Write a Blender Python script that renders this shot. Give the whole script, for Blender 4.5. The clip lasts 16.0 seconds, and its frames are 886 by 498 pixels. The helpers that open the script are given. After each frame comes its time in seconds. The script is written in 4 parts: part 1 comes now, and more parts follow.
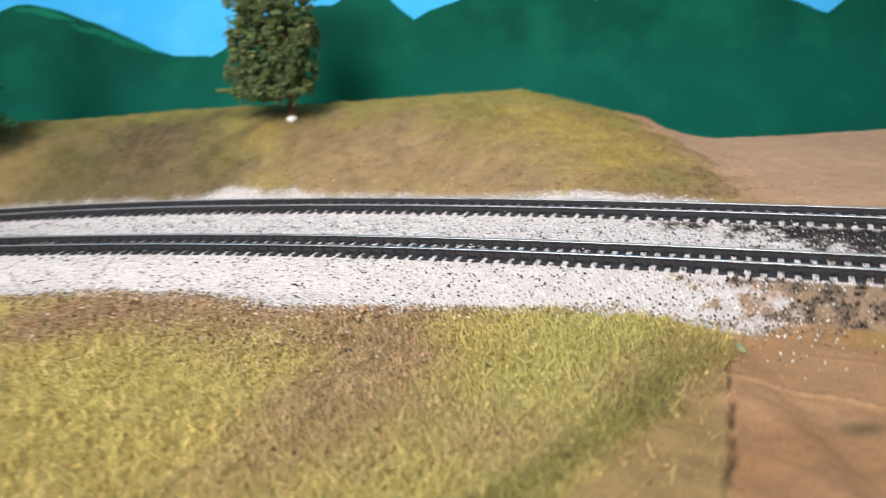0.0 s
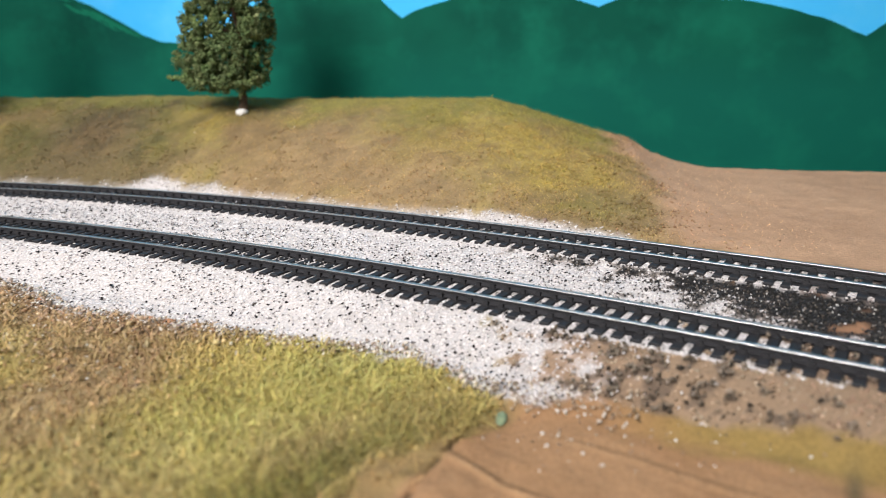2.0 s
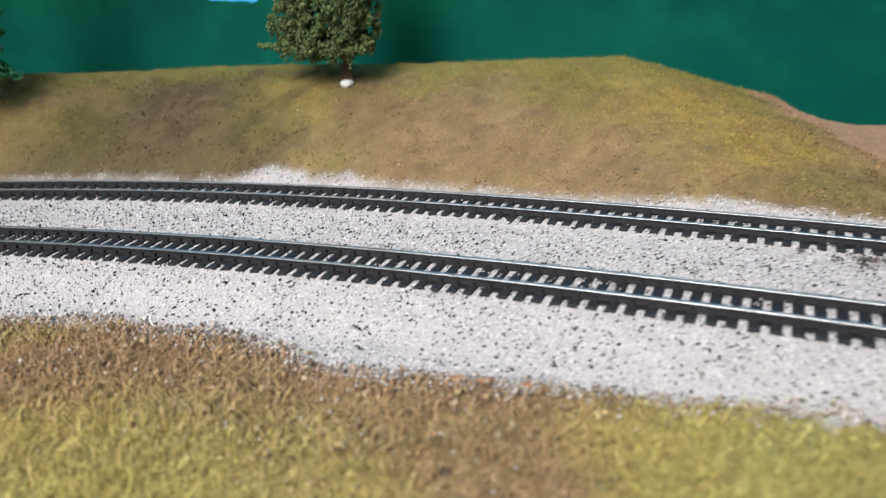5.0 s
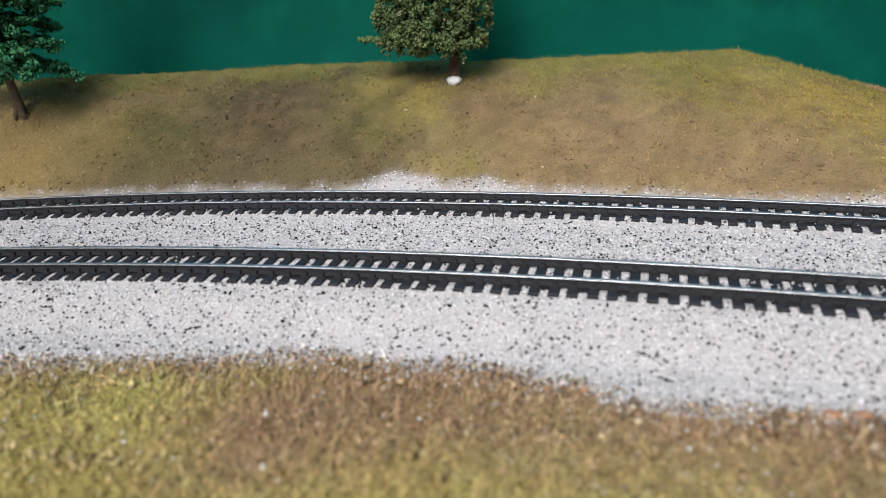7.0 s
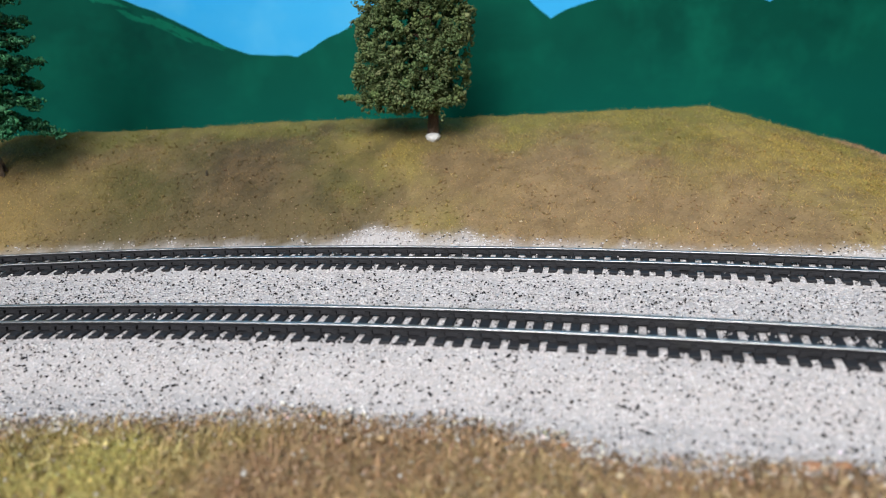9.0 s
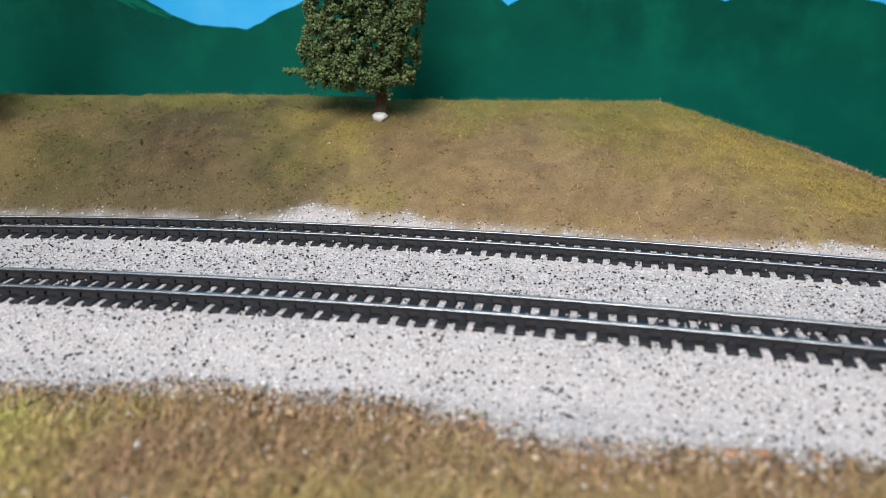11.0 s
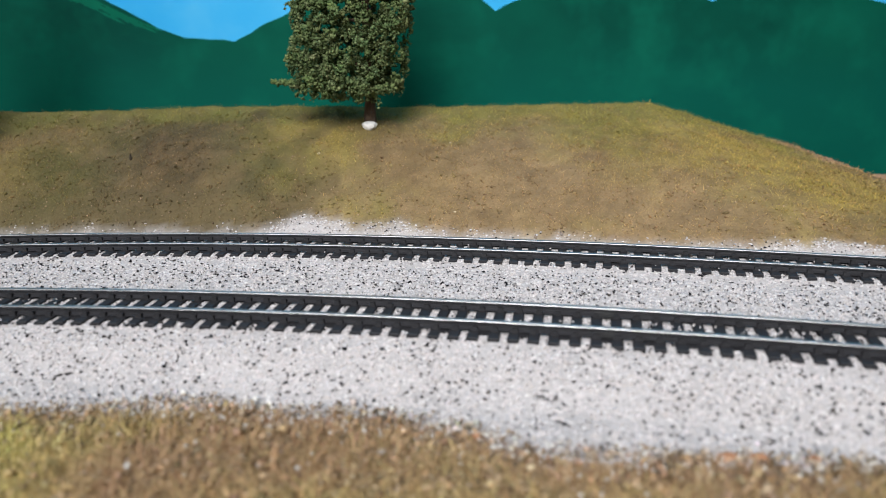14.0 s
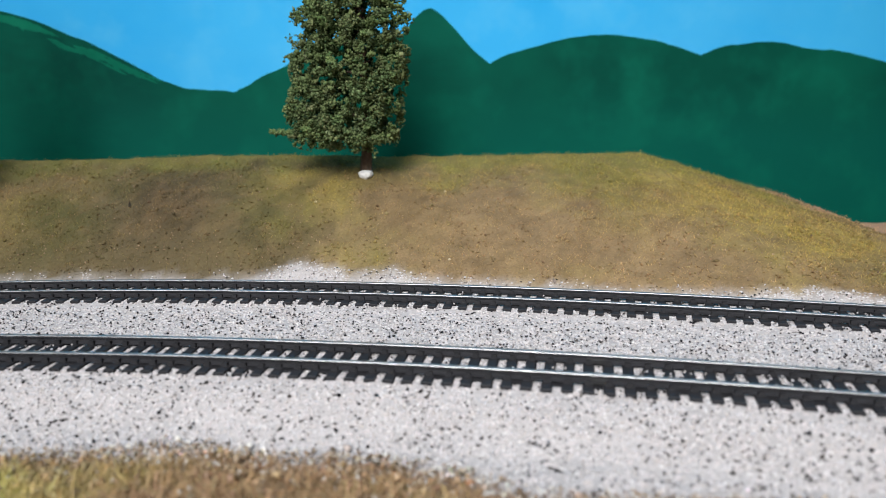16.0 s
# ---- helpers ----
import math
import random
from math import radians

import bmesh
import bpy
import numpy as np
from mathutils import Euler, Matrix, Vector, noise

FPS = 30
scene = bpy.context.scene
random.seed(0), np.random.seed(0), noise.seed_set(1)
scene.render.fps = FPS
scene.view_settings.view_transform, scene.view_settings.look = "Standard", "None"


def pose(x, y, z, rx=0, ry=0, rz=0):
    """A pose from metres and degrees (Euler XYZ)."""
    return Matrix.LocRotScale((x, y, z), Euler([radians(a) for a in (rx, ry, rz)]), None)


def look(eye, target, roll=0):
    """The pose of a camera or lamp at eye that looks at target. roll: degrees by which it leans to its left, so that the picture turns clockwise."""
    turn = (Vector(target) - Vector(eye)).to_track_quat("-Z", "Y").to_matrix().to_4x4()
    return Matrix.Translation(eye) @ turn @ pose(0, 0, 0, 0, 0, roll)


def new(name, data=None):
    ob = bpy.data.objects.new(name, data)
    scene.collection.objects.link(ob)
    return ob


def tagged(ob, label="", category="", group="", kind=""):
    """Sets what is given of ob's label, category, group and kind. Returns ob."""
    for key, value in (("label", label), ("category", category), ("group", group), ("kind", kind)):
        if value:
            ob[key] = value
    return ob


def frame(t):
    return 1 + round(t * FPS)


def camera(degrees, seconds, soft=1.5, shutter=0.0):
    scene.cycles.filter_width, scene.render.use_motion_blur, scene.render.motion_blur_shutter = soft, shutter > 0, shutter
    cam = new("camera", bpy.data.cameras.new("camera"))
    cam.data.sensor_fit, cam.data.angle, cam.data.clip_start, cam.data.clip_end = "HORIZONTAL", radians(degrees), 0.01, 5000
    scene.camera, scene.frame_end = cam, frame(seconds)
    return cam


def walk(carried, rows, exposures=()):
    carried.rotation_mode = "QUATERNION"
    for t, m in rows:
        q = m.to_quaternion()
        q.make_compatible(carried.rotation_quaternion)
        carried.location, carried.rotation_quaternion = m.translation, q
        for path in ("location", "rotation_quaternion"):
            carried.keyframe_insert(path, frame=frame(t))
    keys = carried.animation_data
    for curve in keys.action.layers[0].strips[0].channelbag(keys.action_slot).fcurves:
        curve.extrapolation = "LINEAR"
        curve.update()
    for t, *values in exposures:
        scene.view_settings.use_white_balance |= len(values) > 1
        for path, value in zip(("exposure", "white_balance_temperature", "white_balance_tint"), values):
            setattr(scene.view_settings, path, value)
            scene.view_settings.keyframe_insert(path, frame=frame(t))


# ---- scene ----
cam = camera(60.73, 16.0, soft=1.0, shutter=0.5)
CM = 0.01
# seconds, stops, kelvin and tint, as the phone adapts
EXPOSURES = [(0, 0.04, 6850, 12), (0.4, -0.06, 6850, 12), (0.7, -0.02, 6850, 12), (1.0, 0.07, 6900, 12), (4.0, 0.07, 6850, 12), (4.5, 0.0, 6700, 11), (5.0, -0.21, 6600, 10), (7.3, -0.34, 6500, 10), (16, -0.34, 6500, 10)]
# seconds; eye in centimetres; yaw, pitch and roll in degrees
PATH = [
    (0, -0.008, -0.003, 5.592, 0.070, -16.492, -4.033),
    (0.2, 0.482, -0.390, 6.527, 3.733, -18.393, -3.643),
    (0.3, 0.872, -0.428, 6.460, 5.776, -16.574, -2.412),
    (0.5, 3.392, -0.001, 5.695, 10.126, -13.674, 2.358),
    (0.7, 5.244, 0.405, 5.784, 12.075, -15.457, 0.704),
    (1, 5.657, 1.144, 5.393, 13.565, -17.05, 0.13),
    (1.5, 6.036, 1.885, 4.970, 10.915, -15.75, 0.23),
    (2, 5.909, 2.649, 4.936, 7.682, -15.468, -0.780),
    (2.5, 5.703, 3.060, 4.694, 6.192, -14.943, 0.157),
    (3, 5.881, 3.008, 4.678, 7.473, -15.716, -0.411),
    (3.5, 5.944, 3.025, 4.690, 7.082, -15.925, -0.354),
    (4, 5.954, 3.001, 4.802, 7.019, -15.122, -0.606),
    (4.2, 6.018, 2.899, 5.268, 6.939, -16.121, -2.624),
    (4.5, 3.507, 3.416, 5.663, 5.122, -16.805, -0.741),
    (4.7, 0.581, 4.624, 5.708, 4.499, -18.260, -2.371),
    (4.8, -0.851, 4.902, 5.984, 3.454, -18.963, -2.991),
    (5, -1.519, 5.459, 5.615, 2.841, -19.857, -2.267),
    (5.2, -2.701, 5.958, 5.506, 0.813, -20.137, -3.087),
    (7.3, -7.074, 7.657, 5.033, -1.769, -18.513, -2.577),
    (7.5, -7.065, 7.647, 5.119, -1.885, -17.922, -2.681),
    (8, -7.071, 7.547, 5.057, -2.247, -16.381, -2.345),
    (8.5, -7.073, 7.558, 5.107, -2.938, -15.477, -2.191),
    (9, -7.057, 7.573, 5.093, -3.344, -15.118, -2.336),
    (9.5, -6.997, 7.655, 4.932, -3.918, -14.842, -1.521),
    (10, -6.925, 7.820, 4.873, -5.143, -18.338, -0.814),
    (10.2, -6.700, 7.858, 4.611, -6.394, -16.640, 1.489),
    (12.3, -6.407, 7.942, 4.645, -6.455, -15.241, -0.674),
    (12.5, -6.373, 7.990, 4.636, -6.355, -15.758, -0.746),
    (13, -6.368, 8.020, 4.597, -6.534, -15.841, -0.620),
    (13.5, -6.412, 7.949, 4.603, -6.710, -15.023, -0.552),
    (14, -6.417, 7.980, 4.654, -6.834, -15.086, -0.537),
    (14.5, -6.404, 7.983, 4.609, -6.987, -14.972, -0.551),
    (15, -6.397, 7.911, 4.670, -6.916, -13.895, -0.412),
    (15.5, -6.416, 7.768, 4.743, -7.292, -11.570, -0.341),
    (16, -6.413, 7.756, 4.714, -7.196, -11.528, -0.361),
]
walk(cam, [(t, pose(x * CM, y * CM, z * CM, 0, 0, yaw) @ pose(0, 0, 0, 90 + pitch) @ pose(0, 0, 0, 0, 0, roll)) for t, x, y, z, yaw, pitch, roll in PATH], EXPOSURES)

# the lens is held close to its subject, so what lies nearer or farther goes soft
cam.data.dof.use_dof, cam.data.dof.focus_distance, cam.data.dof.aperture_fstop = True, 0.18, 20.0

# ---- light ----
world = bpy.data.worlds.new("room_air")
scene.world = world
world.use_nodes = True
world.node_tree.nodes["Background"].inputs[0].default_value = (0.9, 0.95, 1.0, 1)
world.node_tree.nodes["Background"].inputs[1].default_value = 0.05


def area_lamp(name, eye, target, width, depth, watts, colour):
    data = bpy.data.lights.new(name, "AREA")
    data.shape, data.size, data.size_y, data.energy, data.color = "RECTANGLE", width, depth, watts, colour
    ob = new(name, data)
    ob.matrix_world = look(eye, target)
    return ob


area_lamp("ceiling_lamp_light", (-0.2, -0.22, 1.44), (-0.02, 0.22, 0.0), 0.8, 0.5, 8.0, (0.94, 0.97, 1.0))

# a desk lamp stands behind the viewer's shoulder
data = bpy.data.lights.new("desk_lamp_light", "SPOT")
data.energy, data.color, data.spot_size, data.spot_blend, data.shadow_soft_size = 71.0, (0.98, 0.98, 0.98), radians(46), 1.0, 0.24
new("desk_lamp_light", data).matrix_world = look((-0.29, -0.46, 0.58), (-0.02, 0.26, 0.015))


# ---- materials ----
def node_material(name, rough=0.8, metal=0.0, spec=0.3):
    m = bpy.data.materials.new(name)
    m.use_nodes = True
    n, l = m.node_tree.nodes, m.node_tree.links
    b = n["Principled BSDF"]
    b.inputs["Roughness"].default_value, b.inputs["Metallic"].default_value = rough, metal
    b.inputs["Specular IOR Level"].default_value = spec
    return m, n, l, b


def coords(n, l, kind="Object"):
    return n.new("ShaderNodeTexCoord").outputs[kind]


def noise_node(n, l, vector, scale, detail=4.0, rough=0.6):
    t = n.new("ShaderNodeTexNoise")
    t.inputs["Scale"].default_value, t.inputs["Detail"].default_value, t.inputs["Roughness"].default_value = scale, detail, rough
    l.new(vector, t.inputs["Vector"])
    return t.outputs["Fac"]


def ramp(n, l, fac, stops, interpolation="LINEAR"):
    r = n.new("ShaderNodeValToRGB")
    r.color_ramp.interpolation = interpolation
    e = r.color_ramp.elements
    while len(e) < len(stops):
        e.new(0.5)
    for k, (at, c) in zip(e, stops):
        k.position, k.color = at, (*c, 1)
    l.new(fac, r.inputs["Fac"])
    return r.outputs["Color"]


def mix(n, l, kind, fac, a, b):
    m = n.new("ShaderNodeMix")
    m.data_type, m.blend_type = "RGBA", kind
    for value, socket in ((fac, m.inputs[0]), (a, m.inputs[6]), (b, m.inputs[7])):
        if isinstance(value, (int, float)):
            socket.default_value = value
        elif isinstance(value, tuple):
            socket.default_value = (*value, 1)
        else:
            l.new(value, socket)
    return m.outputs[2]


def bump(n, l, b, height, strength, distance):
    k = n.new("ShaderNodeBump")
    k.inputs["Strength"].default_value, k.inputs["Distance"].default_value = strength, distance
    l.new(height, k.inputs["Height"])
    l.new(k.outputs["Normal"], b.inputs["Normal"])


def attribute(n, name):
    a = n.new("ShaderNodeAttribute")
    a.attribute_name = name
    return a.outputs["Color"]


def tinted_material(name, rough, grain, contrast, relief):
    """A surface whose colour comes from the mesh's own tint, broken up by two sizes of grain."""
    m, n, l, b = node_material(name, rough, spec=0.15)
    c = coords(n, l)
    fine = noise_node(n, l, c, grain, 3, 0.7)
    broad = noise_node(n, l, c, grain / 12, 3, 0.6)
    lo, hi = 1 - contrast, 1 + contrast * 0.8
    col = mix(n, l, "MULTIPLY", 1.0, attribute(n, "tint"), ramp(n, l, fine, [(0.3, (lo, lo, lo)), (0.7, (1, 1, 1))]))
    col = mix(n, l, "MULTIPLY", 0.6, col, ramp(n, l, broad, [(0.3, (lo, lo, lo)), (0.7, (1, 1, 1))]))
    l.new(col, b.inputs["Base Color"])
    bump(n, l, b, fine, 0.7, relief)
    return m


def island_material(name, stops, rough=0.85, tint=False, spec=0.25, interpolation="CONSTANT"):
    """Loose grains: each one has a shade of its own."""
    m, n, l, b = node_material(name, rough, spec=spec)
    g = n.new("ShaderNodeNewGeometry")
    col = ramp(n, l, g.outputs["Random Per Island"], stops, interpolation)
    if tint:
        col = mix(n, l, "MULTIPLY", 1.0, attribute(n, "tint"), col)
    fine = noise_node(n, l, coords(n, l), 2500, 2)
    col = mix(n, l, "MULTIPLY", 0.35, col, ramp(n, l, fine, [(0.3, (0.6, 0.6, 0.6)), (0.7, (1, 1, 1))]))
    l.new(col, b.inputs["Base Color"])
    return m


def plain_material(name, colour, rough, metal=0.0, spec=0.3, vary=0.25, scale=400, relief=0.00005):
    m, n, l, b = node_material(name, rough, metal, spec)
    c = coords(n, l)
    f, g = noise_node(n, l, c, scale, 4), noise_node(n, l, c, scale / 15, 3)
    dark = tuple(v * (1 - vary) for v in colour)
    light = tuple(min(1, v * (1 + vary)) for v in colour)
    col = mix(n, l, "MIX", 0.4, ramp(n, l, f, [(0.3, dark), (0.7, light)]), ramp(n, l, g, [(0.35, dark), (0.65, light)]))
    l.new(col, b.inputs["Base Color"])
    bump(n, l, b, f, 0.4, relief)
    return m


M_GROUND = tinted_material("scenery_ground", 0.95, 1400, 0.3, 0.0004)
M_TURF = island_material("turf_crumbs", [(0, (0.55, 0.5, 0.45)), (0.2, (0.8, 0.78, 0.7)), (0.45, (1, 1, 1)), (0.75, (1.25, 1.2, 1.1)), (0.93, (1.6, 1.55, 1.5))], 0.95, True, 0.1)
M_BANK = island_material("bank_crumbs", [(0, (0.72, 0.68, 0.64)), (0.05, (0.88, 0.87, 0.85)), (0.4, (1, 1, 1)), (0.75, (1.12, 1.1, 1.07)), (0.97, (1.4, 1.34, 1.28))], 0.95, True, 0.08)
M_BLADE = island_material("grass_fibres", [(0, (0.8, 0.76, 0.7)), (0.25, (0.93, 0.92, 0.85)), (0.55, (1.08, 1.08, 1.04)), (0.85, (1.3, 1.28, 1.3))], 0.8, True, 0.2)
M_FIBRE = island_material("bank_fibres", [(0, (0.66, 0.62, 0.56)), (0.15, (0.88, 0.86, 0.82)), (0.45, (1.06, 1.05, 1.0)), (0.75, (1.28, 1.24, 1.18)), (0.93, (1.65, 1.55, 1.45))], 0.85, True, 0.12)
M_STONE = island_material("ballast_chips", [(0, (0.015, 0.015, 0.02)), (0.015, (0.25, 0.24, 0.24)), (0.035, (0.48, 0.455, 0.45)), (0.1, (0.59, 0.545, 0.53)), (0.25, (0.63, 0.595, 0.6)), (0.5, (0.67, 0.62, 0.63)), (0.72, (0.615, 0.595, 0.615)), (0.84, (0.74, 0.72, 0.72))], 0.9, spec=0.12)
M_STRAY = island_material("stray_chips", [(0, (0.12, 0.09, 0.06)), (0.15, (0.3, 0.21, 0.145)), (0.4, (0.42, 0.335, 0.25)), (0.66, (0.62, 0.56, 0.5)), (0.85, (0.78, 0.76, 0.72))], 0.85)
M_FLECK = island_material("black_chips", [(0, (0.01, 0.01, 0.012)), (0.6, (0.022, 0.02, 0.022)), (0.85, (0.08, 0.07, 0.065))], 0.8, spec=0.1)
M_CINDER = island_material("black_cinders", [(0, (0.012, 0.012, 0.014)), (0.45, (0.03, 0.028, 0.03)), (0.72, (0.07, 0.055, 0.045)), (0.9, (0.2, 0.17, 0.15)), (0.965, (0.45, 0.43, 0.42))], 0.6, spec=0.4)
M_SAND = island_material("tan_ballast", [(0, (0.2, 0.2, 0.2)), (0.1, (0.5, 0.48, 0.45)), (0.25, (0.85, 0.85, 0.83)), (0.55, (1, 1, 1)), (0.82, (1.2, 1.18, 1.15)), (0.93, (1.6, 1.65, 1.7))], 0.9, True)
M_TIE = plain_material("black_plastic", (0.021, 0.021, 0.024), 0.55, spec=0.22, vary=0.3, scale=900)
M_RAIL = plain_material("blackened_rail", (0.027, 0.027, 0.031), 0.5, spec=0.28, vary=0.25, scale=700)
M_HEAD = plain_material("worn_rail_head", (0.42, 0.42, 0.425), 0.4, metal=1.0, vary=0.15, scale=500, relief=0.00001)
M_JOINER = plain_material("joiner_metal", (0.05, 0.05, 0.052), 0.45, metal=0.6, vary=0.3, scale=700)
M_CLAY = plain_material("red_brown_clay", (0.36, 0.185, 0.105), 0.9, vary=0.3, scale=900, relief=0.0003)
M_PLASTER = plain_material("white_plaster", (0.8, 0.79, 0.77), 0.9, vary=0.1, scale=900, relief=0.0003)
M_BARK = plain_material("brown_bark", (0.085, 0.057, 0.038), 0.9, vary=0.6, scale=900, relief=0.0005)
M_FOAM = island_material("foliage_foam", [(0, (0.07, 0.105, 0.042)), (0.15, (0.1, 0.145, 0.057)), (0.4, (0.13, 0.178, 0.073)), (0.7, (0.158, 0.206, 0.087)), (0.9, (0.2, 0.245, 0.108))], 0.95, True, spec=0.1)
M_NEEDLE = island_material("conifer_flock", [(0, (0.012, 0.055, 0.024)), (0.2, (0.026, 0.125, 0.055)), (0.5, (0.045, 0.185, 0.085)), (0.8, (0.08, 0.25, 0.12))], 0.95, True, spec=0.1)
M_WALL = plain_material("room_wall_paint", (0.72, 0.71, 0.69), 0.9, vary=0.04, scale=20)
M_CEILING = plain_material("room_ceiling_paint", (0.8, 0.8, 0.79), 0.9, vary=0.03, scale=20)
M_FLOOR = plain_material("room_floor_boards", (0.3, 0.22, 0.15), 0.6, vary=0.2, scale=12)
M_TEAL = plain_material("teal_paint", (0.22, 0.29, 0.18), 0.8, vary=0.4, scale=900)
M_PEBBLE = plain_material("pale_stone", (0.58, 0.48, 0.32), 0.9, vary=0.3, scale=900)
M_DARK = plain_material("dark_stain", (0.05, 0.04, 0.03), 0.9, vary=0.4, scale=900)


def painted(name, low, high, streak, across=3.0, along=40.0, foot=None):
    """Brushed wall paint: level strokes over cloudy coats; foot: a lighter first coat that shows lower down."""
    m, n, l, b = node_material(name, 0.7, spec=0.06)
    mp = n.new("ShaderNodeMapping")
    mp.inputs["Scale"].default_value = (across, 1, along)
    l.new(coords(n, l), mp.inputs["Vector"])
    s = noise_node(n, l, mp.outputs["Vector"], 3.0, 5, 0.65)
    cloud = noise_node(n, l, coords(n, l), 16.0, 4, 0.6)
    patch = noise_node(n, l, coords(n, l), 45.0, 3, 0.6)
    col = ramp(n, l, cloud, [(0.36, low), (0.66, high)])
    if foot:
        xyz = n.new("ShaderNodeSeparateXYZ")
        l.new(coords(n, l), xyz.inputs[0])
        add = n.new("ShaderNodeMath")
        add.operation, add.inputs[1].default_value = "MULTIPLY_ADD", 0.03
        l.new(cloud, add.inputs[0])
        l.new(xyz.outputs["Z"], add.inputs[2])
        col = mix(n, l, "MIX", ramp(n, l, add.outputs[0], [(0.04, (0.9, 0.9, 0.9)), (0.066, (0, 0, 0))]), col, foot)
    col = mix(n, l, "MIX", ramp(n, l, s, [(0.5, (0, 0, 0)), (0.85, (0.5, 0.5, 0.5))]), col, streak)
    col = mix(n, l, "MIX", ramp(n, l, patch, [(0.5, (0, 0, 0)), (0.74, (0.6, 0.6, 0.6))]), col, streak)
    l.new(col, b.inputs["Base Color"])
    bump(n, l, b, s, 0.2, 0.0003)
    return m


M_SKY = painted("sky_blue_paint", (0.035, 0.42, 0.86), (0.057, 0.475, 0.9), (0.115, 0.545, 0.92), 3.0, 7.0)
M_HILL = painted("hill_green_paint", (0.001, 0.056, 0.04), (0.0017, 0.098, 0.064), (0.0034, 0.142, 0.091), 5.0, 16.0, foot=(0.0015, 0.096, 0.07))
M_RIDGE = painted("ridge_highlight_paint", (0.002, 0.125, 0.075), (0.004, 0.165, 0.095), (0.01, 0.24, 0.14), 9.0, 16.0)


# ---- mesh helpers: all shapes are given in centimetres ----
def mesh_object(name, verts, faces, material, parent=None, label="", smooth=False, tint=None):
    me = bpy.data.meshes.new(name)
    verts = np.asarray(verts, float) * CM
    if isinstance(faces, np.ndarray):
        k = faces.shape[1]
        me.vertices.add(len(verts))
        me.vertices.foreach_set("co", verts.ravel())
        me.loops.add(faces.size)
        me.loops.foreach_set("vertex_index", faces.ravel().astype(np.int32))
        me.polygons.add(len(faces))
        me.polygons.foreach_set("loop_start", np.arange(len(faces), dtype=np.int32) * k)
        me.update(calc_edges=True)
        me.validate()
    else:
        me.from_pydata([tuple(v) for v in verts], [], faces)
    if tint is not None:
        a = me.color_attributes.new("tint", "FLOAT_COLOR", "POINT")
        a.data.foreach_set("color", np.c_[tint, np.ones(len(tint))].astype(np.float32).ravel())
    me.materials.append(material)
    if smooth:
        me.polygons.foreach_set("use_smooth", np.ones(len(me.polygons), bool))
    ob = new(name, me)
    ob.parent = parent
    return tagged(ob, label)


def part(name, bm, material, parent=None, label="", smooth=False):
    """Links a bmesh, in centimetres, as one mesh object."""
    bmesh.ops.scale(bm, vec=(CM, CM, CM), verts=bm.verts)
    me = bpy.data.meshes.new(name)
    bm.to_mesh(me)
    bm.free()
    me.materials.append(material)
    if smooth:
        me.polygons.foreach_set("use_smooth", np.ones(len(me.polygons), bool))
    ob = new(name, me)
    ob.parent = parent
    return tagged(ob, label)


def thing(name, x=0, y=0, z=0, **tags):
    ob = new(name)
    ob.location = (x * CM, y * CM, z * CM)
    ob.empty_display_size = 0.01
    return tagged(ob, **tags)


def box_bm(x0, x1, y0, y1, z0, z1, bevel=0.0):
    bm = bmesh.new()
    bmesh.ops.create_cube(bm, size=1)
    for v in bm.verts:
        v.co = (x0 if v.co.x < 0 else x1, y0 if v.co.y < 0 else y1, z0 if v.co.z < 0 else z1)
    if bevel:
        bmesh.ops.bevel(bm, geom=bm.edges[:], offset=bevel, segments=2, affect="EDGES", profile=0.5)
    return bm


# ---- plan ----
NEAR = (5.98e-05, -0.00633, -0.3609, 18.79)
FAR = (9.51e-05, -0.00739, -0.3551, 23.58)
rng = np.random.default_rng(7)


def smoothstep(a, b, v):
    t = np.clip((v - a) / (b - a), 0, 1)
    return t * t * (3 - 2 * t)


def value_noise(x, y, scale, seed):
    """Smooth random field in -1..1, with features of about the given size."""
    g = np.random.default_rng(seed).uniform(-1, 1, (128, 128))
    u, v = np.asarray(x) / scale + 300.5, np.asarray(y) / scale + 300.5
    i, j = np.floor(u).astype(int), np.floor(v).astype(int)
    a, b = u - i, v - j
    a, b = a * a * (3 - 2 * a), b * b * (3 - 2 * b)
    q = lambda s, t: g[(i + s) % 128, (j + t) % 128]
    return (q(0, 0) * (1 - a) + q(1, 0) * a) * (1 - b) + (q(0, 1) * (1 - a) + q(1, 1) * a) * b


def fbm(x, y, scale, seed, octaves=3):
    return sum(value_noise(x, y, scale / 2**k, seed + k) * 0.55**k for k in range(octaves))


def off_track(x, y, curve):
    """Signed distance from a track's centre line, positive away from the viewer."""
    slope = np.polyval(np.polyder(np.array(curve)), x)
    return (y - np.polyval(curve, x)) / np.sqrt(1 + slope**2)


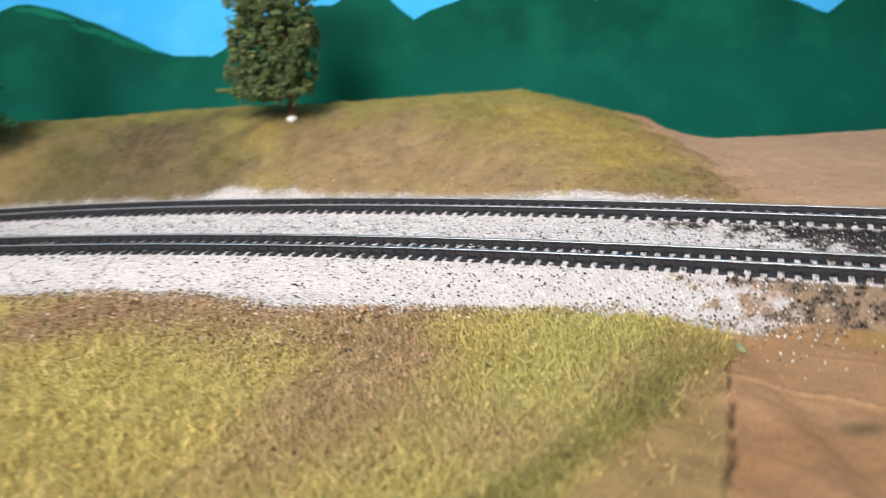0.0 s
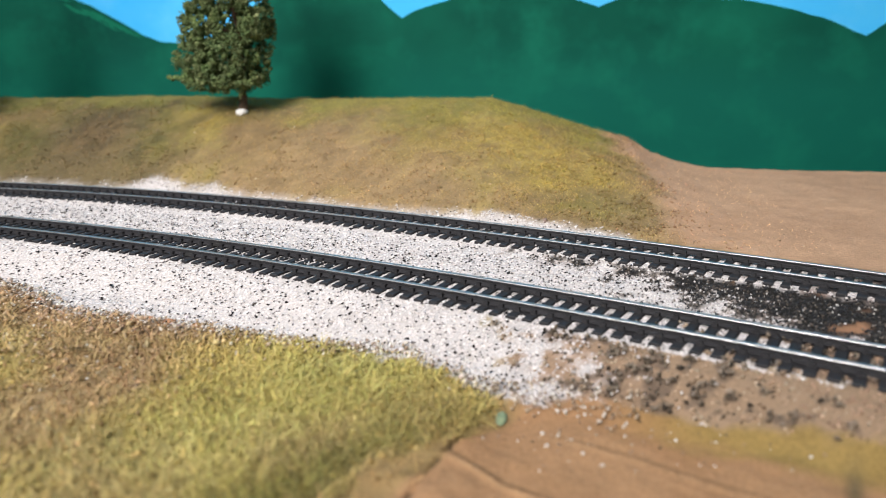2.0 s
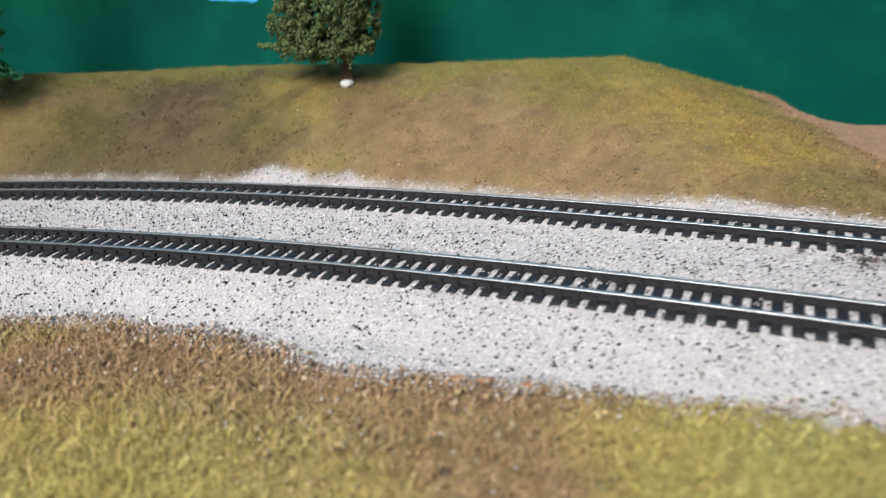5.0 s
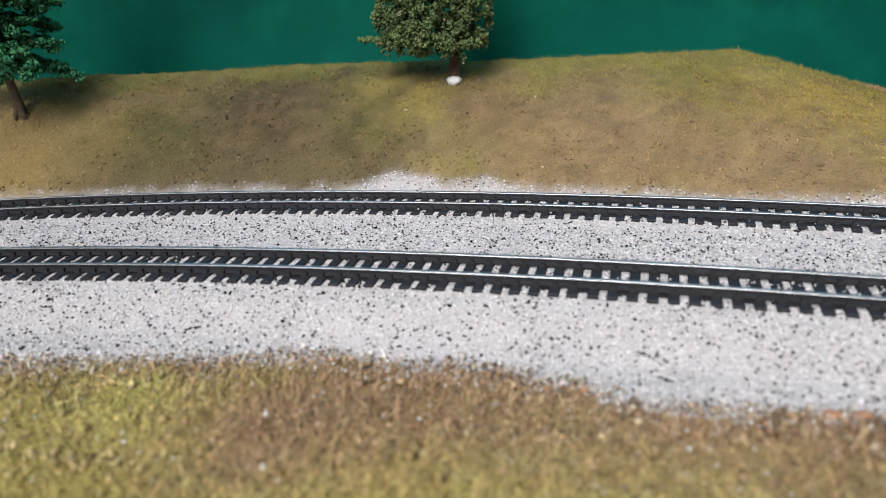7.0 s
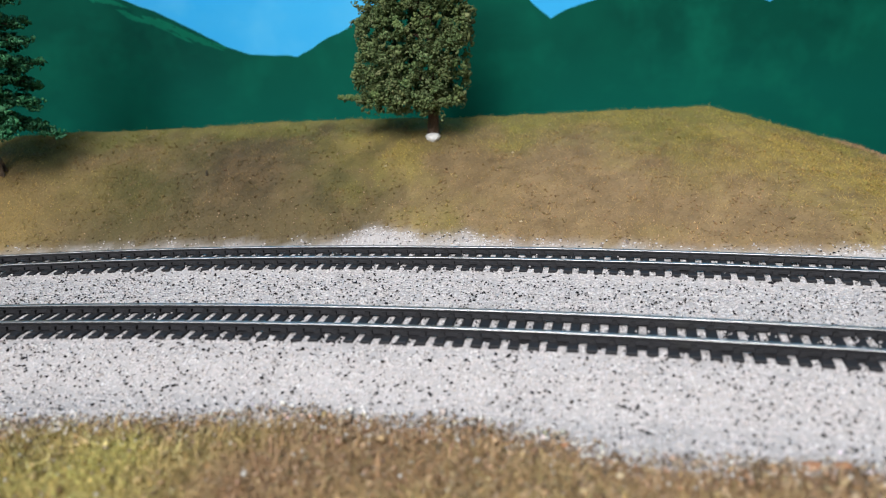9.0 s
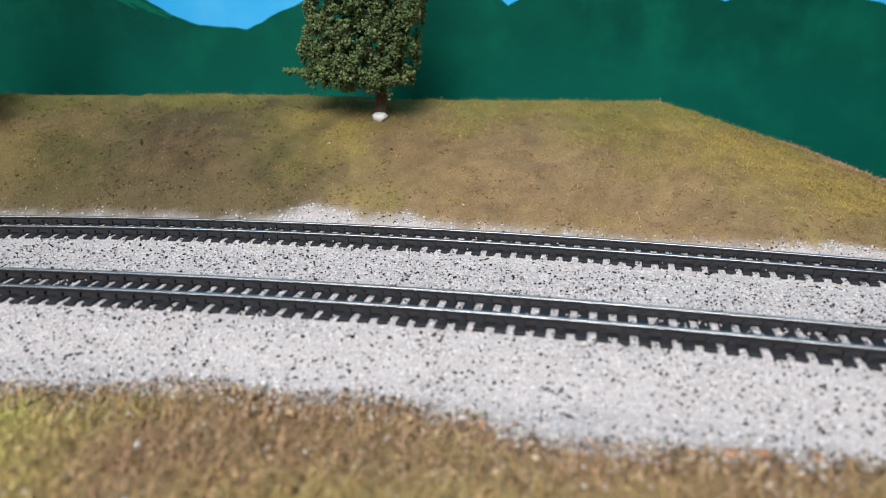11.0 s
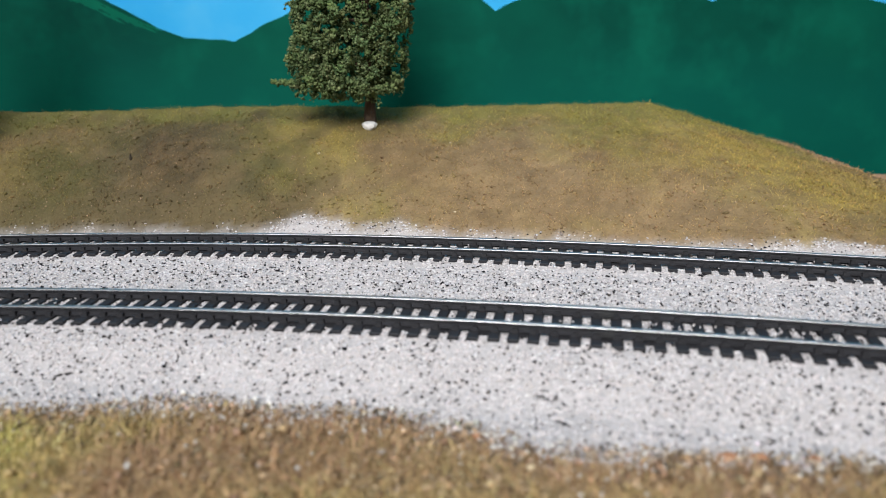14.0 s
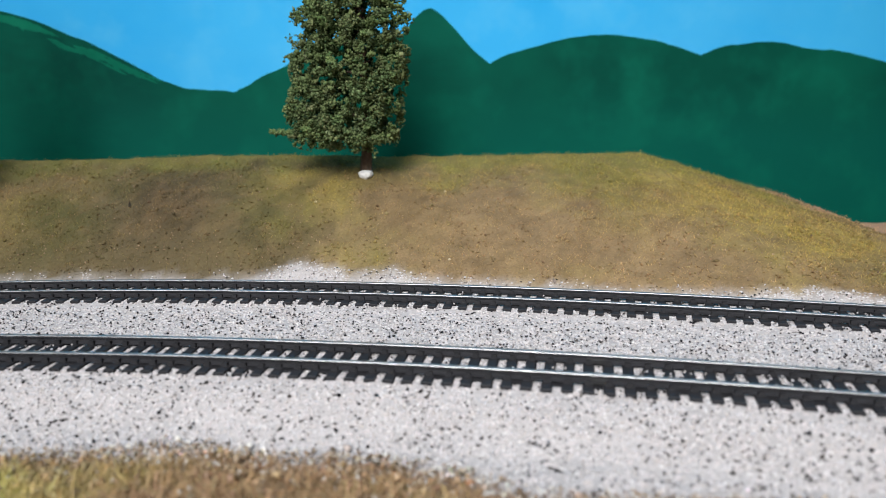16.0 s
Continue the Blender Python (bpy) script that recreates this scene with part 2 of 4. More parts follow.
EDGE_X = (-40, -13.5, -10.4, -8.9, -7.3, -5.9, -4.9, -4.2, -2.9, -1.2, 1.2, 3.7, 4.7, 5.8, 6.6, 7.3, 9.1, 10.6, 16, 40)
EDGE_Y = (20, 18.9, 18.5, 18.6, 18.0, 17.7, 17.1, 16.5, 16.2, 15.8, 15.3, 14.8, 14.0, 13.5, 13.6, 13.3, 12.8, 12.3, 9.8, -3)
BACK_X = (-40, -16, -13.7, -9.7, -8.6, -7.7, -6.7, -6.1, -5.3, -4.6, -3.8, -1.6, 0.3, 2.7, 4.7, 5.7, 8, 8.8, 9.3, 40)
BACK_W = (1.45, 1.45, 1.45, 1.44, 1.62, 1.9, 1.7, 1.65, 1.8, 1.6, 1.48, 1.52, 1.46, 1.55, 1.8, 1.75, 1.65, 1.3, 0.9, 0.7)
CREST_X = (-40, -22, -18, -10, -3, 2.5, 3.8, 5.1, 7.1, 8.7, 9.2, 10.1, 11.3, 12.5, 16, 40)
CREST_Z = (2.4, 2.75, 2.87, 2.87, 2.75, 2.72, 2.76, 2.4, 1.75, 1.32, 1.2, 0.64, 0.22, 0.02, -0.08, -0.2)
BACK_EDGE = 33.4


def blob(x, y, cx, cy, r):
    return np.exp(-((x - cx) ** 2 + (y - cy) ** 2) / (r * r))


def ground_z(x, y, rough=True):
    dn, df = off_track(x, y, NEAR), off_track(x, y, FAR)
    front = np.interp(x, EDGE_X, EDGE_Y)
    # shoulder in front of the near track, down to the meadow
    z = -0.06 - 0.03 * smoothstep(0.88, 1.0, np.minimum(np.abs(dn), np.abs(df))) - 0.38 * smoothstep(0.95, 2.6, -dn)
    z = z + 0.09 * smoothstep(0.15, -0.25, y - front) * smoothstep(5.6, 4.6, x)
    z = z - 0.10 * smoothstep(0.0, -0.6, y - front) * smoothstep(4.8, 5.6, x)
    between = smoothstep(0.8, 1.4, dn) * smoothstep(-0.8, -1.4, df)
    z = z - 0.05 * between
    z = z + 0.035 * np.maximum(smoothstep(1.05, 0.9, np.abs(dn)), smoothstep(1.05, 0.9, np.abs(df)))
    z = z + (0.04 - 0.018 * np.maximum(smoothstep(0.98, 0.9, np.abs(dn)), smoothstep(0.98, 0.9, np.abs(df)))) * smoothstep(-2.3, -1.0, dn) * smoothstep(1.55, 1.0, df)
    # the bank behind the far track
    foot = np.polyval(FAR, x) + 1.3
    u = np.clip((y - foot) / (BACK_EDGE - foot), 0, 1.3)
    height = np.interp(x, CREST_X, CREST_Z)
    bank = height * np.minimum(u, 1.0) ** 0.82 * smoothstep(0, 0.06, u)
    bank = bank + 0.08 * fbm(x, y, 3.0, 11) * smoothstep(0.05, 0.4, u) * (1.25 - np.minimum(u, 1)) * np.clip(height, 0.2, 2)
    z = np.where(u > 0, z + bank, z) + 0.22 * blob(x, y, -5.84, 31.5, 1.0) + 0.3 * blob(x, y, -18.95, 30.8, 1.3)
    # the edge of the baseboard, behind the crest
    z = z - 4.5 * smoothstep(BACK_EDGE + 0.05, BACK_EDGE + 0.9, y)
    z = z - 0.09 * seam_crack(x, y) + 0.055 * board_ridges(x, y)
    if rough:
        meadow = smoothstep(0.2, -0.4, y - front) * smoothstep(5.4, 4.6, x)
        z = z + meadow * 0.07 * fbm(x, y, 1.2, 21) + 0.02 * fbm(x, y, 0.35, 31) * smoothstep(0.85, 1.1, np.minimum(np.abs(dn), np.abs(df)))
    return z


SEAM_Y, SEAM_X = (7, 8.3, 9.3, 10.8, 11.9, 12.6, 13.2), (2.9, 3.4, 3.8, 4.35, 4.75, 5.3, 5.7)


def seam_crack(x, y):
    """The open seam between the meadow mat and the board."""
    w = 0.05 + 0.03 * fbm(x, y, 0.5, 7)
    return np.exp(-((x - np.interp(y, SEAM_Y, SEAM_X) - 0.06 * fbm(x, y, 0.6, 8)) / w) ** 2) * smoothstep(13.0, 12.4, y)


def board_ridges(x, y):
    """Two low glued joints that run across the board."""
    a = np.interp(x, (4.7, 4.9, 5.7, 6.5, 9), (11.6, 11.5, 11.0, 10.55, 9.2))
    b = np.interp(x, (5.8, 6.1, 6.7, 7.7, 8.8, 12), (12.55, 12.4, 12.15, 11.7, 11.1, 9.4))
    n = 0.05 * fbm(x, y, 0.9, 9)
    return np.exp(-((y + n - a) / 0.04) ** 2) * smoothstep(4.6, 4.9, x) + 0.5 * np.exp(-((y + n - b) / 0.036) ** 2) * smoothstep(5.9, 6.3, x)


def on_board(x, y):
    """The bare brown board to the side of the meadow: 1 on it, beyond the seam."""
    seam = np.interp(y, SEAM_Y, SEAM_X)
    return smoothstep(-0.12, 0.12, x - seam + 0.12 * fbm(x, y, 0.8, 5)) * smoothstep(14.6, 13.6, y + 0.3 * fbm(x, y, 1.0, 6))


def thin_turf(x, y):
    """Where the meadow wears away towards the seam: 1 is bare."""
    line = np.interp(y, (7, 8.6, 9.4, 10.8, 12.4, 13), (-0.5, 1.3, 2.3, 3.7, 4.75, 5.3))
    return smoothstep(-0.35, 0.35, x - line + 0.35 * fbm(x, y, 0.9, 14))


def white_zone(x, y):
    """Where the white ballast lies, 0 to 1, with ragged rims."""
    dn, df = off_track(x, y, NEAR), off_track(x, y, FAR)
    n = 0.22 * fbm(x, y, 0.7, 41, 4)
    front = smoothstep(-0.3, 0.22, y + n + 0.22 * fbm(x, y, 0.22, 47) - np.interp(x, EDGE_X, EDGE_Y)) * smoothstep(0.75, -0.75, x + 2.2 * n + 1.0 * fbm(x, y, 0.3, 49) - np.interp(y, (13, 13.9, 15, 16.5), (6.1, 6.3, 6.0, 5.8)))
    mid = smoothstep(0.8, -0.8, x + 3 * n + 1.0 * fbm(x, y, 0.3, 50) - (7.15 + (19.4 - y) * 0.85))
    near_bed = smoothstep(0.9, -0.9, x + 3 * n + 1.2 * fbm(x, y, 0.35, 52) - 9.2)
    back = smoothstep(0.24, -0.24, df + 0.08 * fbm(x, y, 0.3, 48) + 0.06 - np.interp(x, BACK_X, BACK_W)) * smoothstep(0.5, -0.2, x + 2 * n - 9.0)
    far_bed = smoothstep(1.8, -1.8, x + 4 * n + 2 * fbm(x, y, 0.5, 54) - 12.2)
    mid = np.where(df > -0.93, np.maximum(mid, far_bed), mid)
    return np.where(dn < -0.98, front, np.where(dn < 0.75, near_bed, np.where(df < 0.6, mid, np.maximum(back, np.where(df < 0.93, far_bed, 0)))))


def cinder_zone(x, y):
    dn, df = off_track(x, y, NEAR), off_track(x, y, FAR)
    n = 0.3 * fbm(x, y, 0.9, 51, 4)
    inside = smoothstep(0.5, 0.85, dn) * smoothstep(0.95, 0.6, df)
    bare = 0.95 * blob(x, y, 11.5, 16.2, 0.5) + 0.35 * blob(x, y, 12.3, 15.7, 0.7) + 0.5 * blob(x, y, 9.6, 17.0, 0.4)
    return inside * (1 - white_zone(x, y)) * smoothstep(-0.35, 0.1, 0.4 * fbm(x, y, 0.35, 53) - 0.75 * bare + n + 0.58 - 0.05 * np.maximum(0, x - 10) - 0.25 * smoothstep(1.6, 0.8, dn) * smoothstep(8.5, 10, x))


def tan_zone(x, y):
    dn = off_track(x, y, NEAR)
    low = np.interp(x, EDGE_X, EDGE_Y) + 0.25 * fbm(x, y, 0.8, 61, 3)
    return (1 - white_zone(x, y)) * smoothstep(-0.1, 0.15, y - low) * smoothstep(0.8, 0.5, dn) * smoothstep(4.6, 5.3, x)


def clumps(x, y):
    """Dark crumbled clumps in the tan ballast."""
    return smoothstep(0.15, 0.5, fbm(x, y, 0.24, 67, 4) + 0.2 * blob(x, y, 8.4, 13.4, 1.2) + 0.2 * smoothstep(-1.2, -0.9, off_track(x, y, NEAR)) - 0.3 * smoothstep(9.6, 11, x))


def lerp(a, b, t):
    return a + (np.array(b) - a) * np.asarray(t)[..., None]


def ground_tint(x, y):
    """Colour of the scenery, some shading included: meadow, bank, bare earth, board and ballast bed."""
    n1, n2, n3 = fbm(x, y, 2.5, 71), fbm(x, y, 0.9, 81), fbm(x, y, 5.0, 91)
    c = np.ones(np.shape(x) + (3,)) * np.array((0.42, 0.335, 0.126))
    green = 0.9 * blob(x, y, 2.8, 13.8, 1.8) + 0.7 * blob(x, y, 1.2, 11.5, 1.8) + 0.5 * blob(x, y, -0.6, 8.5, 2.0) + 0.25 * n2
    c = lerp(c, (0.385, 0.348, 0.128), np.clip(green, 0, 1))
    brown = sum(k * blob(x, y, a, b, r) for a, b, r, k in ((-7.6, 16.9, 1.7, 1.0), (-5.0, 16.2, 1.6, 1.0), (-2.6, 15.2, 1.3, 0.9), (-1.2, 13.6, 1.3, 0.9), (-1.9, 11.8, 1.3, 0.7), (-3.0, 9.8, 1.3, 0.7), (-9.4, 16.4, 1.4, 0.8), (1.0, 9.6, 1.2, 0.4), (3.6, 11.2, 0.9, 0.5)))
    c = lerp(c, (0.325, 0.215, 0.132), np.clip(brown + 0.35 * n1 + 0.2 * n2 - 0.05, 0, 1))
    c = lerp(c, (0.43, 0.39, 0.14), 0.6 * np.clip(blob(x, y, -11.6, 17.6, 1.6) + 0.8 * blob(x, y, -6.2, 12.5, 2.4) + 0.25 * n1, 0, 1))
    # bare board with a yellowed strip along the ballast
    board = np.ones_like(c) * np.array((0.37, 0.2, 0.1))
    board = lerp(board, (0.43, 0.25, 0.135), np.clip(0.4 + 0.6 * n1, 0, 1))
    gap = y - np.interp(x, EDGE_X, EDGE_Y)
    board = lerp(board, (0.29, 0.215, 0.065), smoothstep(-1.15, -0.35, gap + 0.4 * n2) * smoothstep(6.6, 8.6, x) * 0.75)
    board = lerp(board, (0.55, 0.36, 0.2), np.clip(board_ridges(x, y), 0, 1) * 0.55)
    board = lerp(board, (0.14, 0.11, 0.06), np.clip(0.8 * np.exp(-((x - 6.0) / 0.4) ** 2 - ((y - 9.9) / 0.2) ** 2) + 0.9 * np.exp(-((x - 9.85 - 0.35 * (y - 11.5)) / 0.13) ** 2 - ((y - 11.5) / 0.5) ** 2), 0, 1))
    # groove shade along each ridge's far side, drawn into the tint only
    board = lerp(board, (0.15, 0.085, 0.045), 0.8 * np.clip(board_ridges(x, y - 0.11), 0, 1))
    rim = y - np.interp(x, EDGE_X, EDGE_Y) + 0.25 * n2
    c = lerp(c, (0.32, 0.208, 0.13), smoothstep(-1.2, -0.2, rim) * 0.85 * smoothstep(1.5, -1.0, x))
    # darker olive-brown patches and band along the worn edge of the turf
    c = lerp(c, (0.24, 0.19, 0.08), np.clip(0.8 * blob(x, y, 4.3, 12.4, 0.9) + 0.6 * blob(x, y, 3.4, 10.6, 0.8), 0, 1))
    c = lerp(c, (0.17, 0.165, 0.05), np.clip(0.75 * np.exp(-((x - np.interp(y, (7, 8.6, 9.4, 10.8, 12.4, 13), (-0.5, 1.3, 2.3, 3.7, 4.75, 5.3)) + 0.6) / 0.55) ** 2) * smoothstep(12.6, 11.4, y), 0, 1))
    c = lerp(c, (0.34, 0.22, 0.105), 0.8 * thin_turf(x, y))
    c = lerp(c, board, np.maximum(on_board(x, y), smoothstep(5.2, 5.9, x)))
    c = lerp(c, (0.05, 0.035, 0.025), np.clip(seam_crack(x, y), 0, 1) * 0.9 * smoothstep(-0.8, 0.0, fbm(x, y, 0.7, 13)))
    # bank
    df = off_track(x, y, FAR)
    h = np.clip((y - np.polyval(FAR, x) - 1.2) / (BACK_EDGE - np.polyval(FAR, x) - 1.2), 0, 1)
    bank = np.ones_like(c) * np.array((0.3, 0.21, 0.11))
    bank = lerp(bank, (0.212, 0.19, 0.058), np.clip(smoothstep(0.35, 0.9, h) * 0.95 + 0.35 * n1 + 0.35 * n2 - 0.05, 0, 1))
    bank = lerp(bank, (0.37, 0.275, 0.084), 0.95 * np.clip(0.7 * blob(x, y, -16.4, 30.6, 1.2) + 0.7 * blob(x, y, -7.5, 31.0, 1.3) + 0.5 * blob(x, y, -14.4, 32.6, 1.0) + blob(x, y, 4.6, 29.8, 2.8) + 0.8 * blob(x, y, 6.6, 26.4, 2.2) + 0.5 * blob(x, y, -8.6, 31.2, 1.6) + 0.5 * blob(x, y, 0.2, 32.6, 2.0) + 0.2 * n2, 0, 1))
    bank = lerp(bank, (0.21, 0.185, 0.06), np.clip(0.9 * blob(x, y, -14.6, 30.0, 1.7) + 0.8 * blob(x, y, -8.6, 29.6, 1.7) + 0.6 * blob(x, y, 1.5, 31.5, 1.6) + 0.5 * blob(x, y, 7.6, 24.0, 1.4), 0, 1))
    bank = lerp(bank, (0.24, 0.165, 0.08), np.clip(0.9 * blob(x, y, -11.6, 30.6, 1.5) + 0.8 * blob(x, y, -11, 28.6, 1.6) + 0.7 * blob(x, y, -4.5, 29.6, 1.3) + blob(x, y, -22, 29.6, 1.8) + 0.8 * blob(x, y, -20.6, 30.8, 0.8), 0, 1))
    bank = lerp(bank, (0.33, 0.225, 0.12), np.clip(0.8 * blob(x, y, -1.2, 27.6, 2.3) + 0.7 * blob(x, y, -18.5, 29.2, 2.0) + 0.6 * blob(x, y, 2.0, 26.0, 1.5), 0, 1))
    # left bank: shading multiplied into the tint, along with a greyer flock tone
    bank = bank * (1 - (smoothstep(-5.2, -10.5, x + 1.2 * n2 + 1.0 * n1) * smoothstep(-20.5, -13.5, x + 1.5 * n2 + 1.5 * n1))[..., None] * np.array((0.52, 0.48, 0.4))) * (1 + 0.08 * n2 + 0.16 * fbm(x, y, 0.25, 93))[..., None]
    bank = lerp(bank, (0.3, 0.2, 0.105), 0.3 * smoothstep(0.0, 0.7, fbm(x, y, 0.35, 96)))
    # left foot of the bank darkened the same way, towards soil brown
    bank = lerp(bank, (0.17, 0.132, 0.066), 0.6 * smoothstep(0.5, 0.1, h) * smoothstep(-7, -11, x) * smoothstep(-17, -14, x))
    bank = lerp(bank, (0.35, 0.255, 0.1), 0.8 * blob(x, y, -18.4, 29.4, 2.0))
    bank = lerp(bank, (0.4, 0.235, 0.17), 0.8 * blob(x, y, -20.7, 30.9, 0.75) * smoothstep(-0.2, 0.4, n2 + 0.3))
    bank = lerp(bank, (0.12, 0.075, 0.05), 0.7 * blob(x, y, -21.2, 28.6, 0.8))
    bank = lerp(bank, (0.255, 0.235, 0.07), 0.55 * smoothstep(0.78, 0.97, h + 0.08 * n2) * smoothstep(-18, -13, x + n1))
    earth = np.ones_like(c) * np.array((0.56, 0.35, 0.222))
    earth = lerp(earth, (0.51, 0.315, 0.2), np.clip(0.5 + 0.8 * n1, 0, 1))
    bare = smoothstep(8.6, 10.2, x + 0.5 * n2 + 0.35 * n1 + 0.10 * (y - 24) * smoothstep(24, 33, y))
    bank = lerp(bank, earth, bare)
    bank = lerp(bank, (0.34, 0.19, 0.1), 0.8 * blob(x, y, 9.0, 33.0, 0.5))
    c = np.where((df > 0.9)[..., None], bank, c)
    # bed between and beside the rails
    bed = smoothstep(-0.8, -0.7, off_track(x, y, NEAR)) * smoothstep(1.0, 0.9, df)
    c = lerp(lerp(c, (0.36, 0.25, 0.16), bed), (0.45, 0.24, 0.14), bed * smoothstep(9.5, 10.5, x))
    c = lerp(c, (0.34, 0.238, 0.17), tan_zone(x, y) * 0.9)
    c = lerp(c, (0.1, 0.08, 0.07), tan_zone(x, y) * 0.6 * clumps(x, y))
    c = lerp(c, (0.025, 0.023, 0.022), cinder_zone(x, y))
    return lerp(c, (0.6, 0.57, 0.575), white_zone(x, y))


# ---- the room ----
def room():
    for name, b in (("floor", (-92, 92, -112, 46, -10, -8)), ("ceiling", (-92, 92, -112, 46, 150, 152))):
        tagged(part(name, box_bm(*b), M_FLOOR if name == "floor" else M_CEILING), "plain room " + name + " closing the place", "room", kind="structure")
    for name, b in (("wall_north", (-92, 92, 44, 46, -8, 150)), ("wall_south", (-92, 92, -112, -110, -8, 150)), ("wall_west", (-92, -90, -110, 44, -8, 150)), ("wall_east", (90, 92, -110, 44, -8, 150))):
        tagged(part(name, box_bm(*b), M_WALL), "plain off-white painted room wall", "wall", kind="structure")


room()

# ---- ground ----
def scenery_ground():
    xs = np.unique(np.r_[np.linspace(-70, -24, 60), np.linspace(-24, 24, 250), np.linspace(2.6, 11.6, 161), np.linspace(24, 70, 60)])
    ys = np.unique(np.r_[np.linspace(-12, 7, 30), np.linspace(7, BACK_EDGE - 0.3, 150), np.linspace(8, 15.2, 131), np.linspace(BACK_EDGE - 0.3, BACK_EDGE + 1, 16)])
    gx, gy = np.meshgrid(xs, ys, indexing="ij")
    x, y = gx.ravel(), gy.ravel()
    i, j = np.meshgrid(np.arange(len(xs) - 1), np.arange(len(ys) - 1), indexing="ij")
    k = (i * len(ys) + j).ravel()
    faces = np.c_[k, k + len(ys), k + len(ys) + 1, k + 1]
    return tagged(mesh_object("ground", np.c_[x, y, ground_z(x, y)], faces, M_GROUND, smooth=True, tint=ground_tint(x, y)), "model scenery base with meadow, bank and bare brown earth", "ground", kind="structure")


scenery_ground()
tagged(part("baseboard", box_bm(-70, 70, -12, BACK_EDGE + 1, -8, -4.2, 0.2), M_FLOOR), "wooden baseboard under the model scenery", "baseboard", kind="structure")


# ---- painted backdrop ----
WALL_Y = 38.3
HILLS = (
    ((-80, 7.4), (-60, 8.2), (-45, 6.9), (-34, 7.4), (-28, 7.0), (-24, 6.6), (-22.5, 6.8), (-21, 7.4), (-19.2, 7.85), (-17.7, 7.5), (-16.5, 7.0), (-15.2, 6.4), (-14, 5.75), (-12.7, 5.1), (-11.2, 4.92), (-9, 4.6)),
    ((-12, 4.4), (-10.3, 5.0), (-9.6, 5.4), (-8.5, 5.95), (-7.8, 6.5), (-6.5, 6.9), (-5.2, 6.85), (-4.4, 6.9), (-4.0, 7.15), (-3.6, 7.65), (-3.0, 8.0), (-2.5, 7.7), (-1.9, 7.1), (-1.2, 6.35), (-0.65, 5.92), (0.5, 5.2)),
    ((-1.6, 5.4), (-0.65, 5.92), (-0.1, 6.2), (1.3, 6.6), (2.4, 6.88), (3.6, 7.02), (5.0, 7.0), (6.5, 6.75), (8.2, 6.22), (9.6, 5.6)),
    ((7.2, 5.7), (8.2, 6.22), (8.9, 6.5), (10.1, 6.72), (11.4, 6.8), (12.9, 6.52), (14.2, 6.42), (16.3, 6.0), (18, 5.5), (19.45, 4.85), (21, 4.2)),
    ((18, 4.2), (19.45, 4.85), (20.4, 5.5), (22, 6.2), (25, 6.7), (30, 6.4), (38, 7.4), (52, 6.6), (80, 7.6)),
)


def hill_outline(points, step):
    """A smooth crest through the given points."""
    p = np.array(points)
    s = np.r_[0, np.cumsum(np.hypot(*np.diff(p, axis=0).T))]
    d = np.gradient(p, s, axis=0)
    out = []
    for a in np.arange(0, s[-1], step):
        k = min(int(np.searchsorted(s, a, "right")) - 1, len(p) - 2)
        h = s[k + 1] - s[k]
        t = (a - s[k]) / h
        out.append((2 * t**3 - 3 * t**2 + 1) * p[k] + (t**3 - 2 * t**2 + t) * h * d[k] + (3 * t**2 - 2 * t**3) * p[k + 1] + (t**3 - t**2) * h * d[k + 1])
    return np.array(out + [p[-1]])


def backdrop():
    board = tagged(part("backdrop", box_bm(-80, 80, WALL_Y, WALL_Y + 1.2, -8, 34, 0.1), M_SKY), "sky-blue painted backdrop board with green hills", "backdrop", kind="structure")
    hills = []
    for k, crest in enumerate(HILLS):
        line = hill_outline(crest, 0.12)
        line[:, 1] += 0.03 * fbm(line[:, 0], line[:, 0] * 0, 0.6, 101 + k, 4)
        bm = bmesh.new()
        front = WALL_Y - 0.02 - 0.012 * (k % 2) - 0.006 * k
        rows = [[bm.verts.new((x, yy, z)) for x, z in line] + [] for yy in (front, WALL_Y - 0.001)]
        low = [[bm.verts.new((x, yy, -7.5)) for x, z in line] for yy in (front, WALL_Y - 0.001)]
        for i in range(len(line) - 1):
            bm.faces.new((low[0][i], low[0][i + 1], rows[0][i + 1], rows[0][i]))
            bm.faces.new((rows[0][i], rows[0][i + 1], rows[1][i + 1], rows[1][i]))
        hill = part("painted_hill", bm, M_HILL, board, "dark green painted hill")
        hills.append(hill)
    # lighter brush strokes: a broad band under the brow of the first hill
    line = hill_outline(((-19.8, 7.72), (-18.6, 7.62), (-17, 7.04), (-15.6, 6.42), (-14.4, 5.8), (-12.8, 5.1)), 0.04)
    r = np.random.default_rng(130)
    strokes = []
    for k in range(30):
        i, span = int(r.integers(0, len(line) - 46)), int(r.integers(22, 56))
        seg = line[i : i + span]
        down = r.uniform(0.0, 0.34) * np.sin(math.pi * (i + span / 2) / len(line)) ** 0.7
        strokes.append((seg - np.array((down * 0.5, down)), r.uniform(0.035, 0.11)))
    for k, (seg, width) in enumerate(strokes):
        w = width * np.sin(np.linspace(0.03, math.pi - 0.03, len(seg))) * (1 + 0.7 * fbm(seg[:, 0], seg[:, 0] * 0, 0.15, 131 + k))
        bm = bmesh.new()
        y = WALL_Y - 0.0225 - 0.0001 * k
        a = [bm.verts.new((x, y, z + ww)) for (x, z), ww in zip(seg, w)]
        b = [bm.verts.new((x, y, z - ww)) for (x, z), ww in zip(seg, w)]
        for j in range(len(seg) - 1):
            bm.faces.new((b[j], b[j + 1], a[j + 1], a[j]))
        part("brush_stroke", bm, M_RIDGE, hills[0], "lighter green brush stroke")


backdrop()


